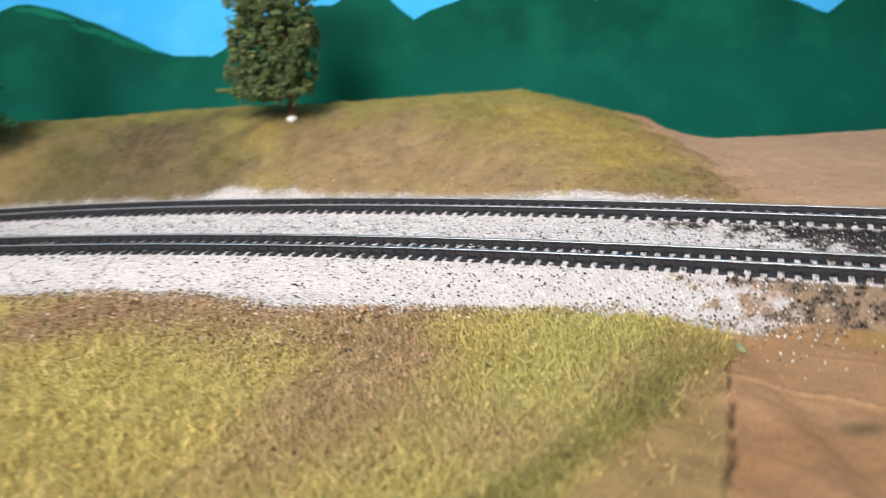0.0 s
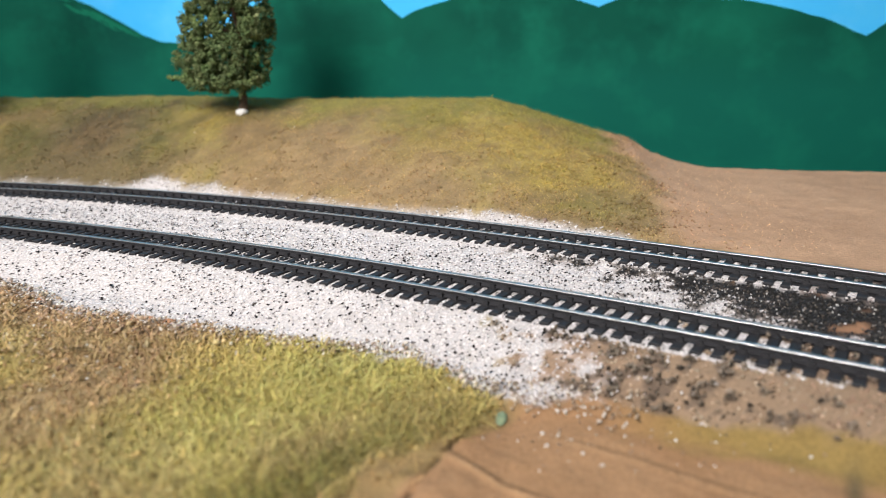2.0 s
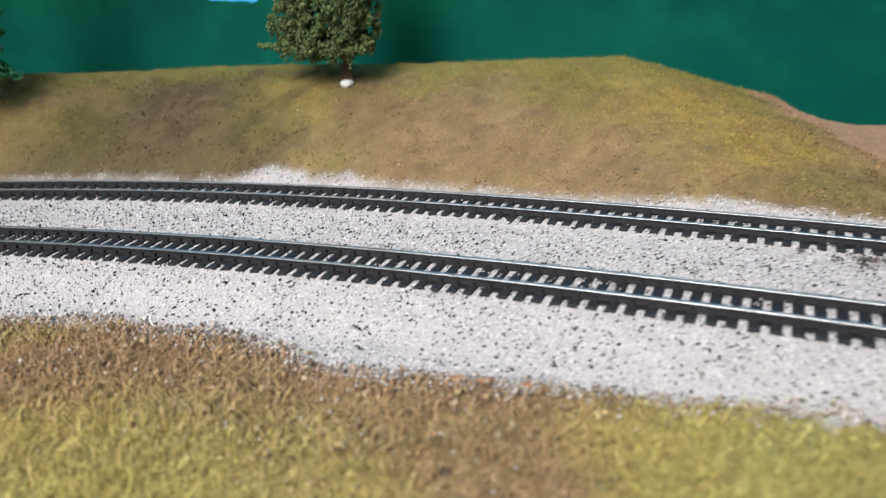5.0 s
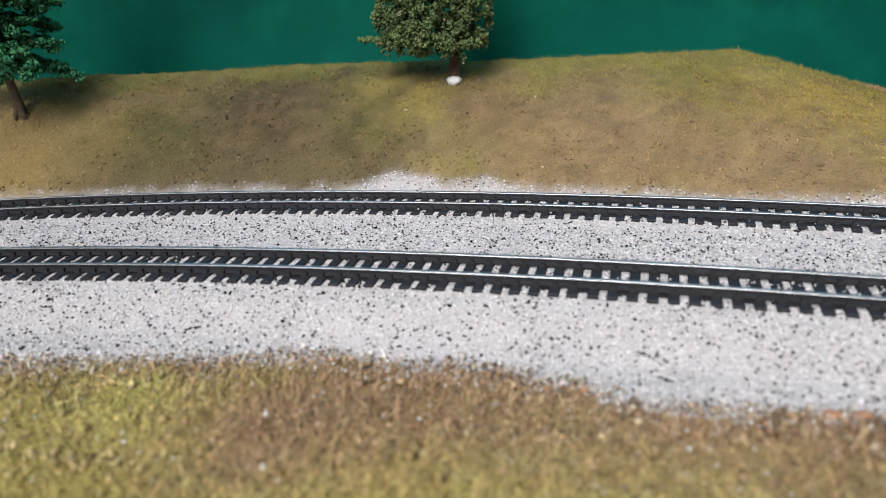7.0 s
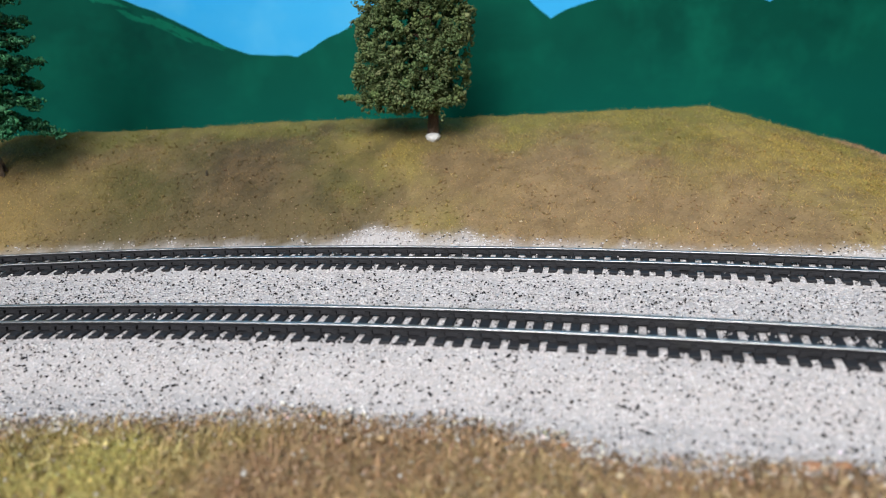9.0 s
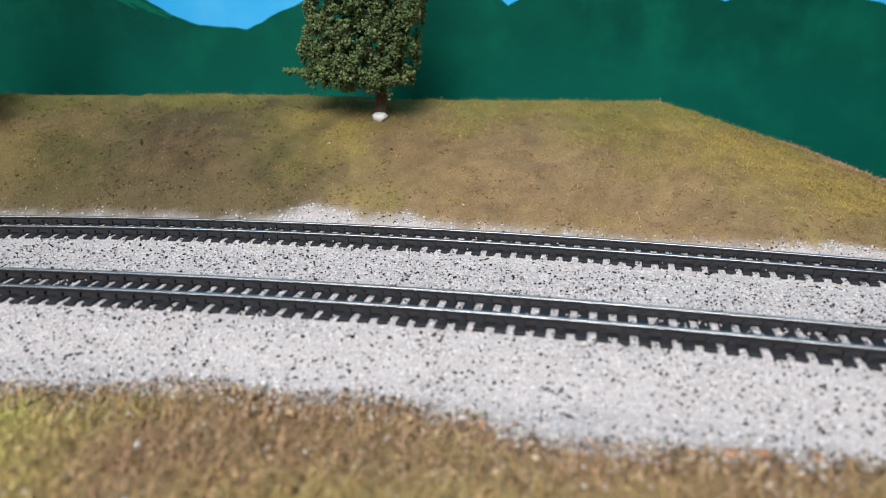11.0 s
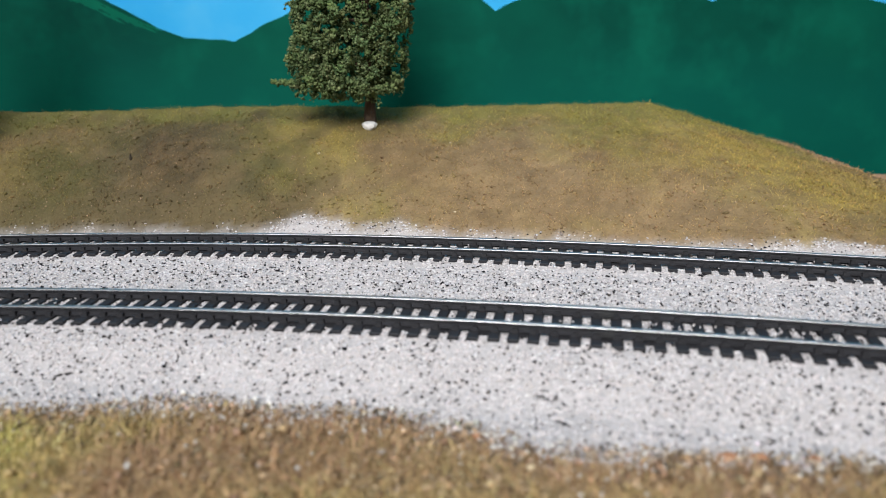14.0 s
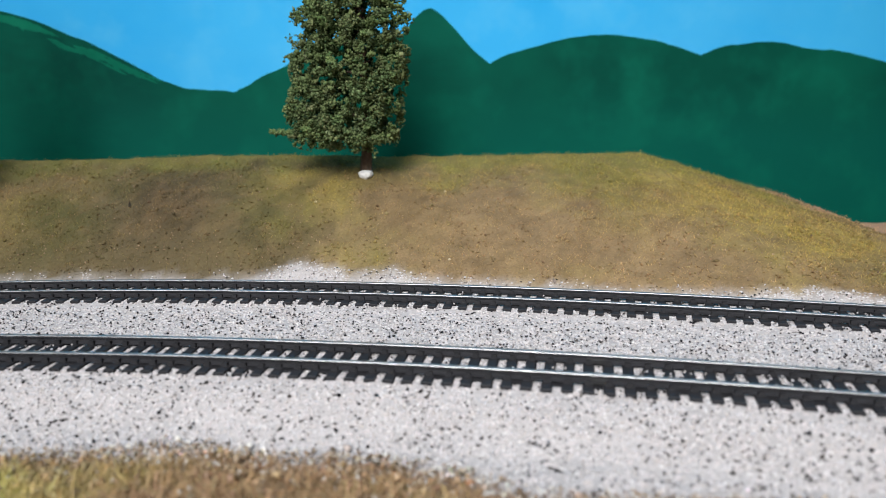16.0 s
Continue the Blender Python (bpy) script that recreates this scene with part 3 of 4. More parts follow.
# ---- tracks ----
def track_points(curve, x0=-34.0, x1=30.0, n=4000):
    x = np.linspace(x0, x1, n)
    y = np.polyval(curve, x)
    s = np.r_[0, np.cumsum(np.hypot(np.diff(x), np.diff(y)))]
    return x, y, s


def at_length(curve, lengths):
    x, y, s = track_points(curve)
    px, py = np.interp(lengths, s, x), np.interp(lengths, s, y)
    return px, py, np.arctan(np.polyval(np.polyder(np.array(curve)), px))


# height of the sleepers' upper side, on which the rails stand
BED = 0.046
RAIL = ((-0.075, 0.0), (-0.075, 0.018), (-0.03, 0.038), (-0.022, 0.092), (-0.052, 0.107), (-0.052, 0.143), (-0.038, 0.157), (0.038, 0.157), (0.052, 0.143), (0.052, 0.107), (0.022, 0.092), (0.03, 0.038), (0.075, 0.018), (0.075, 0.0))


def rail_mesh(name, curve, offset, l0, l1, parent, label):
    ls = np.arange(l0, l1, 0.25)
    px, py, a = at_length(curve, ls)
    bm = bmesh.new()
    rings = []
    for x, y, t in zip(px, py, a):
        nx, ny = -math.sin(t), math.cos(t)
        rings.append([bm.verts.new((x + nx * (offset + u), y + ny * (offset + u), BED + v)) for u, v in RAIL])
    k = len(RAIL)
    for i in range(len(rings) - 1):
        for j in range(k):
            f = bm.faces.new((rings[i][j], rings[i + 1][j], rings[i + 1][(j + 1) % k], rings[i][(j + 1) % k]))
            f.material_index = 1 if j in (5, 6, 7) else 0
            f.smooth = 5 <= j <= 7
    bm.faces.new(rings[0])
    bm.faces.new(rings[-1][::-1])
    bmesh.ops.recalc_face_normals(bm, faces=bm.faces)
    ob = part(name, bm, M_RAIL, parent, label)
    ob.data.materials.append(M_HEAD)
    return ob


def sleeper_mesh(web):
    """One moulded sleeper with the four clips that hold its rails; web: with the strips that tie it to the next one."""
    bm = box_bm(-0.097, 0.097, -0.9, 0.9, -0.16, 0.0, 0.0)
    bmesh.ops.bevel(bm, geom=[e for e in bm.edges if min(v.co.z for v in e.verts) > -0.01], offset=0.016, segments=1, affect="EDGES")

    def block(x0, x1, y0, y1, z0, z1, taper=0.0):
        for v in bmesh.ops.create_cube(bm, size=1)["verts"]:
            top = v.co.z > 0
            v.co = ((x1 - taper * top) if v.co.x > 0 else (x0 + taper * top), (y1 - taper * top) if v.co.y > 0 else (y0 + taper * top), z1 if top else z0)

    for side in (-0.485, 0.485):
        for d in (-1, 1):
            q = side + d * 0.085
            block(-0.058, 0.058, q - 0.046, q + 0.046, -0.01, 0.075, 0.012)
        if web:
            block(0.08, 0.26, min(side, side * 1.36), max(side, side * 1.36), -0.15, -0.02)
    bmesh.ops.scale(bm, vec=(CM, CM, CM), verts=bm.verts)
    me = bpy.data.meshes.new("sleeper")
    bm.to_mesh(me)
    bm.free()
    me.materials.append(M_TIE)
    return me


SLEEPERS = (sleeper_mesh(False), sleeper_mesh(True))
# the first sleeper's place along each track, and the pitch
NEAR_TIES, FAR_TIES = (0.329, 0.3346), (0.230, 0.3426)


JOINER = ((-0.092, -0.004), (-0.092, 0.032), (-0.045, 0.056), (-0.038, 0.09), (-0.03, 0.092), (-0.026, 0.05), (0.026, 0.05), (0.03, 0.092), (0.038, 0.09), (0.045, 0.056), (0.092, 0.032), (0.092, -0.004))


def joiner_mesh(curve, offset, place, rail):
    """A pressed metal sleeve that holds two rail ends together."""
    bm = bmesh.new()
    rings = []
    for x, y, t in zip(*at_length(curve, np.linspace(place - 0.17, place + 0.17, 5))):
        nx, ny = -math.sin(t), math.cos(t)
        rings.append([bm.verts.new((x + nx * (offset + u), y + ny * (offset + u), BED + v)) for u, v in JOINER])
    k = len(JOINER)
    for p, q in zip(rings, rings[1:]):
        for j in range(k):
            bm.faces.new((p[j], q[j], q[(j + 1) % k], p[(j + 1) % k]))
    bm.faces.new(rings[0])
    bm.faces.new(rings[-1][::-1])
    bmesh.ops.recalc_face_normals(bm, faces=bm.faces)
    return part("rail_joiner", bm, M_JOINER, rail, "dull dark metal rail joiner")


def track(curve, first, pitch, label, joints=()):
    t = thing("model_track", label=label, category="track", group="model tracks")
    total = track_points(curve)[2][-1]
    for side in (-0.485, 0.485):
        rail = rail_mesh("rail", curve, side, 0, total, t, "blackened rail with a worn metal head")
        for place in joints:
            joiner_mesh(curve, side, place, rail)
    for k, (x, y, a) in enumerate(zip(*at_length(curve, np.arange(first, total - 0.2, pitch)))):
        s = new("sleeper", SLEEPERS[k % 2])
        s.parent = t
        s.matrix_basis = pose(x * CM, y * CM, (BED + rng.uniform(-0.006, 0.006)) * CM, 0, 0, math.degrees(a) + rng.uniform(-0.8, 0.8))
    return t


track(NEAR, *NEAR_TIES, "black model railway track curving through white ballast", (32.25,))
track(FAR, *FAR_TIES, "black model railway track curving below the grassy bank")


# ---- loose grains ----
def grain_mesh(name, x, y, z, size, material, shape, flat=1.0, tint=None, parent=None, seed=3, stretch=0.0):
    """Many small uneven chips in one mesh. shape: 6 corners (crumb) or 8 (chip)."""
    r = np.random.default_rng(seed)
    n = len(x)
    if shape == 8:
        base = np.array([(a, b, c) for a in (-1, 1) for b in (-1, 1) for c in (-1, 1)], float) * 0.62
        faces = np.array([(0, 1, 3, 2), (4, 6, 7, 5), (0, 4, 5, 1), (2, 3, 7, 6), (0, 2, 6, 4), (1, 5, 7, 3)])
    else:
        base = np.array([(1, 0, 0), (-1, 0, 0), (0, 1, 0), (0, -1, 0), (0, 0, 1), (0, 0, -1)], float)
        faces = np.array([(0, 2, 4), (2, 1, 4), (1, 3, 4), (3, 0, 4), (2, 0, 5), (1, 2, 5), (3, 1, 5), (0, 3, 5)])
    k = len(base)
    low, high, jolt = 0.55, 1.25, 0.22
    p = base[None] * np.exp(r.normal(0, stretch, (n, 1, 3))) * r.uniform(low, high, (n, k, 1)) + r.uniform(-jolt, jolt, (n, k, 3))
    q = r.normal(size=(n, 4))
    q /= np.linalg.norm(q, axis=1, keepdims=True)
    w, v = q[:, :1, None], q[:, None, 1:]
    p = p + 2 * np.cross(np.broadcast_to(v, p.shape), np.cross(np.broadcast_to(v, p.shape), p) + w * p)
    p = p * np.asarray(size)[:, None, None] * np.array((1, 1, flat)) + np.stack([x, y, z], -1)[:, None]
    f = (faces[None] + (np.arange(n) * k)[:, None, None]).reshape(-1, faces.shape[1])
    t = None if tint is None else np.repeat(tint, k, axis=0)
    return mesh_object(name, p.reshape(-1, 3), f, material, parent, tint=t)


def scatter(n, x0, x1, y0, y1, chance):
    """Random places in a rectangle, kept with the chance that the plan gives there."""
    x, y = rng.uniform(x0, x1, n), rng.uniform(y0, y1, n)
    keep = rng.random(n) < chance(x, y)
    return x[keep], y[keep]


def clear_of_sleepers(x, y):
    """False on sleepers and rails, so that grains lie in the gaps."""
    ok = np.ones(len(x), bool)
    for curve, first in ((NEAR, NEAR_TIES), (FAR, FAR_TIES)):
        px, py, s = track_points(curve)
        d = off_track(x, y, curve)
        slope = np.polyval(np.polyder(np.array(curve)), x)
        along = np.interp(x + d * slope / np.sqrt(1 + slope**2), px, s)
        start, pitch = first
        k = np.round((along - start) / pitch)
        phase = along - start - k * pitch
        on_tie = (np.abs(phase) < 0.099) & (np.abs(d) < 0.91)
        on_web = (np.abs(np.abs(d) - 0.57) < 0.09) & (((k % 2 == 1) & (phase > 0)) | ((k % 2 == 0) & (phase < 0)))
        on_rail = np.abs(np.abs(d) - 0.485) < 0.075
        ok &= ~(on_tie | on_rail | on_web)
    return ok


def ballast():
    x, y = scatter(300000, -22, 14, 12.5, 31, white_zone)
    ok = clear_of_sleepers(x, y)
    x, y = x[ok], y[ok]
    size = rng.uniform(0.02, 0.044, len(x)) * (1 + 0.35 * (rng.random(len(x)) < 0.05))
    z = ground_z(x, y) + rng.uniform(-0.45, 0.05, len(x)) * size
    ob = grain_mesh("white_ballast", x, y, z, size * 1.15, M_STONE, 6, 0.6)
    tagged(ob, "loose white and grey ballast chips with black flecks", "ballast", kind="stuff")
    x, y = scatter(31000, -22, 10.5, 12.5, 31, lambda a, b: white_zone(a, b) * (0.55 + 0.45 * smoothstep(-0.2, 0.3, fbm(a, b, 0.7, 57))))
    ok = clear_of_sleepers(x, y)
    x, y = x[ok], y[ok]
    size = rng.uniform(0.015, 0.029, len(x)) * (1 + 0.4 * (rng.random(len(x)) < 0.2))
    tagged(grain_mesh("black_ballast_flecks", x, y, ground_z(x, y) + 0.02, size, M_FLECK, 6, 0.7, seed=17, stretch=0.25), "small black chips mixed into the white ballast", "ballast", kind="stuff")
    x, y = scatter(44000, -20, 7.5, 11.5, 20, lambda a, b: (0.75 * smoothstep(-1.2, 0.0, b - np.interp(a, EDGE_X, EDGE_Y) + 0.35 * fbm(a, b, 0.8, 45)) ** 2 + 0.09 * smoothstep(-4.5, -1, b - np.interp(a, EDGE_X, EDGE_Y)) * smoothstep(0.5, -1.5, a)) * (b < np.interp(a, EDGE_X, EDGE_Y) + 0.3))
    size = rng.uniform(0.018, 0.038, len(x)) * (1 + 0.5 * (rng.random(len(x)) < 0.1))
    tagged(grain_mesh("stray_ballast", x, y, ground_z(x, y) + 0.06 + rng.uniform(-0.8, 1.0, len(x)) * size, size, M_STRAY, 6, seed=15), "pale ballast chips strewn over the meadow rim", "ballast", kind="stuff")
    x, y = scatter(5200, 5.0, 12, 10, 14, lambda a, b: 0.06 * smoothstep(13.6, 12.6, b) * np.exp(-((a - 6.8) / 1.8) ** 2 - ((b - 12.5) / 0.6) ** 2) * 2)
    size = rng.uniform(0.01, 0.034, len(x))
    tagged(grain_mesh("board_crumbs", x, y, ground_z(x, y) + 0.4 * size, size, M_STRAY, 8, seed=16), "pale crumbs strewn on the bare brown board", "crumbs", kind="stuff")
    x, y = scatter(2600, 5.4, 11.5, 11.5, 20.5, lambda a, b: 0.9 * np.maximum(tan_zone(a, b) * np.exp(-((a - 6.2) / 1.3) ** 2), 0.5 * cinder_zone(a, b) * np.exp(-((a - 8.0) / 1.6) ** 2)))
    ok = clear_of_sleepers(x, y)
    x, y = x[ok], y[ok]
    size = rng.uniform(0.018, 0.042, len(x))
    tagged(grain_mesh("scattered_ballast", x, y, ground_z(x, y) + 0.04 + rng.uniform(0, 0.6, len(x)) * size, size, M_STONE, 6, seed=18), "white chips scattered past the end of the white ballast", "ballast", kind="stuff")
    # strays that were spilt on the sleepers and over the rims
    px, py, a = at_length(NEAR, rng.choice((33.2, 34.9, 35.2, 31.0, 22.0, 38.0), 110) + rng.normal(0, 0.35, 110))
    d = rng.uniform(-0.38, 0.38, 110)
    qx, qy, qa = at_length(FAR, rng.uniform(18, 48, 130))
    e = rng.uniform(-0.75, 0.75, 130)
    x, y = np.r_[px - np.sin(a) * d, qx - np.sin(qa) * e], np.r_[py + np.cos(a) * d, qy + np.cos(qa) * e]
    keep = np.abs(np.abs(np.r_[d, e]) - 0.485) > 0.1
    x, y = x[keep], y[keep]
    ob = grain_mesh("spilt_ballast", x, y, np.full(len(x), BED + 0.012), rng.uniform(0.014, 0.028, len(x)), M_STONE, 8, seed=5)
    tagged(ob, "white ballast dust and chips spilt on the sleepers", "ballast", kind="stuff")


def sand_tint(x, y):
    c = np.ones((len(x), 3)) * np.array((0.34, 0.245, 0.17))
    c = lerp(c, (0.35, 0.23, 0.165), smoothstep(8.0, 10.5, x))
    c = lerp(c, (0.4, 0.33, 0.25), 0.8 * smoothstep(0.1, 0.5, fbm(x, y, 0.25, 68)))
    return lerp(c, (0.15, 0.125, 0.102), clumps(x, y) * 0.85)


def cinders():
    x, y = scatter(90000, 5.5, 24, 6, 22, cinder_zone)
    ok = clear_of_sleepers(x, y)
    x, y = x[ok], y[ok]
    size = rng.uniform(0.016, 0.04, len(x))
    tagged(grain_mesh("black_cinders", x, y, ground_z(x, y) + rng.uniform(-0.3, 0.7, len(x)) * size, size, M_CINDER, 6), "black cinder ballast sprinkled with white chips", "ballast", kind="stuff")
    x, y = scatter(70000, 5, 24, 4, 17, lambda a, b: tan_zone(a, b) * (0.3 + 0.3 * smoothstep(-0.1, 0.25, fbm(a, b, 0.7, 66)) + 0.4 * clumps(a, b)))
    ok = clear_of_sleepers(x, y)
    x, y = x[ok], y[ok]
    size = rng.uniform(0.018, 0.045, len(x)) * (1 + 0.35 * clumps(x, y))
    tagged(grain_mesh("tan_ballast", x, y, ground_z(x, y) + 0.06 * clumps(x, y) + rng.uniform(-0.3, 0.6, len(x)) * size, size, M_SAND, 6, tint=sand_tint(x, y)), "tan and dark crumbled ballast beside the track", "ballast", kind="stuff")


ballast()
cinders()


def meadow_chance(x, y):
    front = np.interp(x, EDGE_X, EDGE_Y) + 0.1 * fbm(x, y, 0.5, 43)
    return smoothstep(0.4, -0.15, y - front + 0.2 * fbm(x, y, 0.3, 46)) * (1 - 0.92 * thin_turf(x, y)) * (1 - on_board(x, y)) * smoothstep(5.9, 5.2, x)


def bank_chance(x, y):
    df = off_track(x, y, FAR)
    bare = smoothstep(8.4, 10.4, x + 0.5 * fbm(x, y, 0.9, 81) + 0.1 * (y - 24) * smoothstep(24, 33, y))
    return smoothstep(-0.22, 0.3, df - np.interp(x, BACK_X, BACK_W)) * (1 - 0.93 * bare) * smoothstep(BACK_EDGE + 0.2, BACK_EDGE, y)


def vary(tint, amount, seed):
    r = np.random.default_rng(seed)
    return np.clip(tint * r.uniform(1 - amount, 1 + amount, (len(tint), 1)) * r.uniform(0.92, 1.08, tint.shape), 0, 1)


def blade_mesh(name, x, y, z, length, width, lean, material, tint, seed):
    """Short bent fibres, each one a strip of two tapered pieces."""
    r = np.random.default_rng(seed)
    n = len(x)
    a, b = r.uniform(0, 2 * math.pi, n), r.uniform(0, 2 * math.pi, n)
    tilt = r.normal(lean, 0.45, n).clip(0.1, 1.5)
    up = np.stack([np.cos(a) * np.sin(tilt), np.sin(a) * np.sin(tilt), np.cos(tilt)], -1)
    side = np.stack([np.cos(b), np.sin(b), 0 * b], -1) * width[:, None]
    bend = np.stack([np.cos(b + 1.3), np.sin(b + 1.3), -0.5 + 0 * b], -1) * (0.35 * length)[:, None]
    root = np.stack([x, y, z], -1)
    mid, tip = root + up * (0.55 * length)[:, None], root + up * length[:, None] + bend
    p = np.stack([root - side, root + side, mid - side * 0.8, mid + side * 0.8, tip - side * 0.25, tip + side * 0.25], 1)
    f = (np.array([(0, 1, 3, 2), (2, 3, 5, 4)])[None] + (np.arange(n) * 6)[:, None, None]).reshape(-1, 4)
    return mesh_object(name, p.reshape(-1, 3), f, material, tint=np.repeat(tint, 6, axis=0))


def spike_mesh(name, x, y, z, length, width, lean, material, tint, seed):
    """Short round fibres, each one a three-sided tapered spike."""
    r = np.random.default_rng(seed)
    n = len(x)
    a, b = r.uniform(0, 2 * math.pi, n), r.uniform(0, 2 * math.pi, n)
    tilt = r.normal(lean, 0.32, n).clip(0.35, 1.5)
    up = np.stack([np.cos(a) * np.sin(tilt), np.sin(a) * np.sin(tilt), np.cos(tilt)], -1)
    root = np.stack([x, y, z - 0.01], -1)
    ring = [root + np.stack([np.cos(b + k * 2.0944), np.sin(b + k * 2.0944), 0 * b], -1) * width[:, None] for k in range(3)]
    p = np.stack(ring + [root + up * length[:, None]], 1)
    f = (np.array([(0, 1, 3), (1, 2, 3), (2, 0, 3)])[None] + (np.arange(n) * 4)[:, None, None]).reshape(-1, 3)
    return mesh_object(name, p.reshape(-1, 3), f, material, tint=np.repeat(tint, 4, axis=0))


def turf():
    x, y = scatter(54000, -20, 6.2, 6.5, 20.5, meadow_chance)
    size = rng.uniform(0.018, 0.05, len(x))
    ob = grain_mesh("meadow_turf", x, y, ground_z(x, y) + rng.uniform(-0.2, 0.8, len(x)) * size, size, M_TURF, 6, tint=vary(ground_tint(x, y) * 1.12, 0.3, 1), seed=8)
    tagged(ob, "yellow-green and brown crumbly model turf", "turf", kind="stuff")
    x, y = scatter(26000, -20, 2.5, 9, 20, lambda a, b: 0.7 * meadow_chance(a, b) * smoothstep(-4.5, -1.5, b - np.interp(a, EDGE_X, EDGE_Y)) * smoothstep(1.5, -1.5, a) * smoothstep(-0.1, 0.5, fbm(a, b, 0.5, 26) + 0.1))
    size = rng.uniform(0.03, 0.062, len(x))
    ob = grain_mesh("soil_crumbs", x, y, ground_z(x, y) + 0.05 + rng.uniform(0, 0.8, len(x)) * size, size, M_TURF, 6, tint=vary(lerp(ground_tint(x, y), (0.34, 0.262, 0.185), np.full(len(x), 0.5)) * 1.12, 0.4, 6), seed=20, stretch=0.3)
    tagged(ob, "brown soil crumbs lying among the meadow grass", "soil", kind="stuff")
    x, y = scatter(175000, -20, 6.2, 6.5, 20.5, lambda a, b: meadow_chance(a, b) * (0.6 + 0.4 * smoothstep(-0.3, 0.4, fbm(a, b, 1.5, 23))) * smoothstep(-0.15, -1.1, b - np.interp(a, EDGE_X, EDGE_Y) + 0.4 * fbm(a, b, 0.6, 25)))
    n = len(x)
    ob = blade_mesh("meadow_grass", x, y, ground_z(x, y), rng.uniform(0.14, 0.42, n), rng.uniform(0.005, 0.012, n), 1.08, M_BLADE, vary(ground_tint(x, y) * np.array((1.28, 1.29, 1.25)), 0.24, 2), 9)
    tagged(ob, "short tangled yellow-green static grass fibres", "grass", kind="stuff")
    x, y = scatter(62000, -24, 13, 21, 34, bank_chance)
    size = rng.uniform(0.012, 0.03, len(x))
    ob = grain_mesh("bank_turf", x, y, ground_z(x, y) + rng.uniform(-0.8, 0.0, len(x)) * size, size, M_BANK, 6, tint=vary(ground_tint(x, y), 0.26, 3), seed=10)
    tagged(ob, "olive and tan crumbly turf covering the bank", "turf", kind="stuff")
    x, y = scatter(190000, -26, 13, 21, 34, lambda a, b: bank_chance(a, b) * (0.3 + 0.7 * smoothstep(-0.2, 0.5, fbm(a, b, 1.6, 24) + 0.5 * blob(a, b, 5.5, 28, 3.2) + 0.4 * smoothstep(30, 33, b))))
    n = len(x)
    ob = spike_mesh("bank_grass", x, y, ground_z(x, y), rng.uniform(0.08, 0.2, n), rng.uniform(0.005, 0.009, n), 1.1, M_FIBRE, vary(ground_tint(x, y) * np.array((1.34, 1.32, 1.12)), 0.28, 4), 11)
    tagged(ob, "short olive static grass fibres on the bank", "grass", kind="stuff")
    x, y = scatter(60000, -22, 11, 21, 33.2, lambda a, b: bank_chance(a, b) * (0.3 + 0.5 * smoothstep(2, 8, a)) * smoothstep(-0.1, 0.5, fbm(a, b, 0.5, 27) + 0.35 * smoothstep(4, 9, a)))
    size = rng.uniform(0.02, 0.046, len(x))
    ob = grain_mesh("bank_tufts", x, y, ground_z(x, y) + rng.uniform(-0.1, 0.7, len(x)) * size, size, M_BANK, 6, tint=vary(ground_tint(x, y) * (1.02 - 0.3 * smoothstep(6, 9, x))[:, None], 0.26, 35), seed=36, stretch=0.35)
    tagged(ob, "coarse crumbled turf tufts on the bank", "turf", kind="stuff")
    x, y = scatter(26000, -22, 13, 21, 33, lambda a, b: (0.08 + 0.5 * np.exp(-np.maximum(0, off_track(a, b, FAR) - np.interp(a, BACK_X, BACK_W)) / 1.1)) * (off_track(a, b, FAR) > 1.2) * (0.25 + 0.75 * bank_chance(a, b)))
    size = rng.uniform(0.012, 0.03, len(x))
    tint = np.array((0.46, 0.33, 0.22)) * np.random.default_rng(33).uniform(0.4, 1.1, (len(x), 1))
    tagged(grain_mesh("bank_crumbs", x, y, ground_z(x, y) + rng.uniform(0.0, 0.5, len(x)) * size, size, M_BANK, 6, tint=tint, seed=34, stretch=0.25), "pale and dark soil crumbs strewn on the bank", "crumbs", kind="stuff")


turf()


# ---- trees ----
def flake_cloud(name, centres, radii, per, size, material, parent, seed, squash=1.0, label="", shape=6, ragged=0.0, stretch=0.0):
    """Foam flakes gathered round the given clump centres."""
    r = np.random.default_rng(seed)
    c = np.repeat(centres, per, axis=0)
    d = r.normal(size=c.shape)
    d /= np.linalg.norm(d, axis=1, keepdims=True)
    d = d * np.repeat(np.exp(r.normal(0, ragged, (len(centres), 3))), per, axis=0)
    p = c + d * (np.repeat(radii, per) * r.uniform(0.3, 1.0, len(c)) ** 0.6)[:, None] * np.array((1, 1, squash))
    ob = grain_mesh(name, p[:, 0], p[:, 1], p[:, 2], r.uniform(*size, len(p)), material, shape, parent=parent, seed=seed, stretch=stretch, tint=np.repeat(r.uniform(0.75, 1.2, (len(centres), 1)) * r.uniform(0.93, 1.07, (len(centres), 3)), per, axis=0))
    return tagged(ob, label)


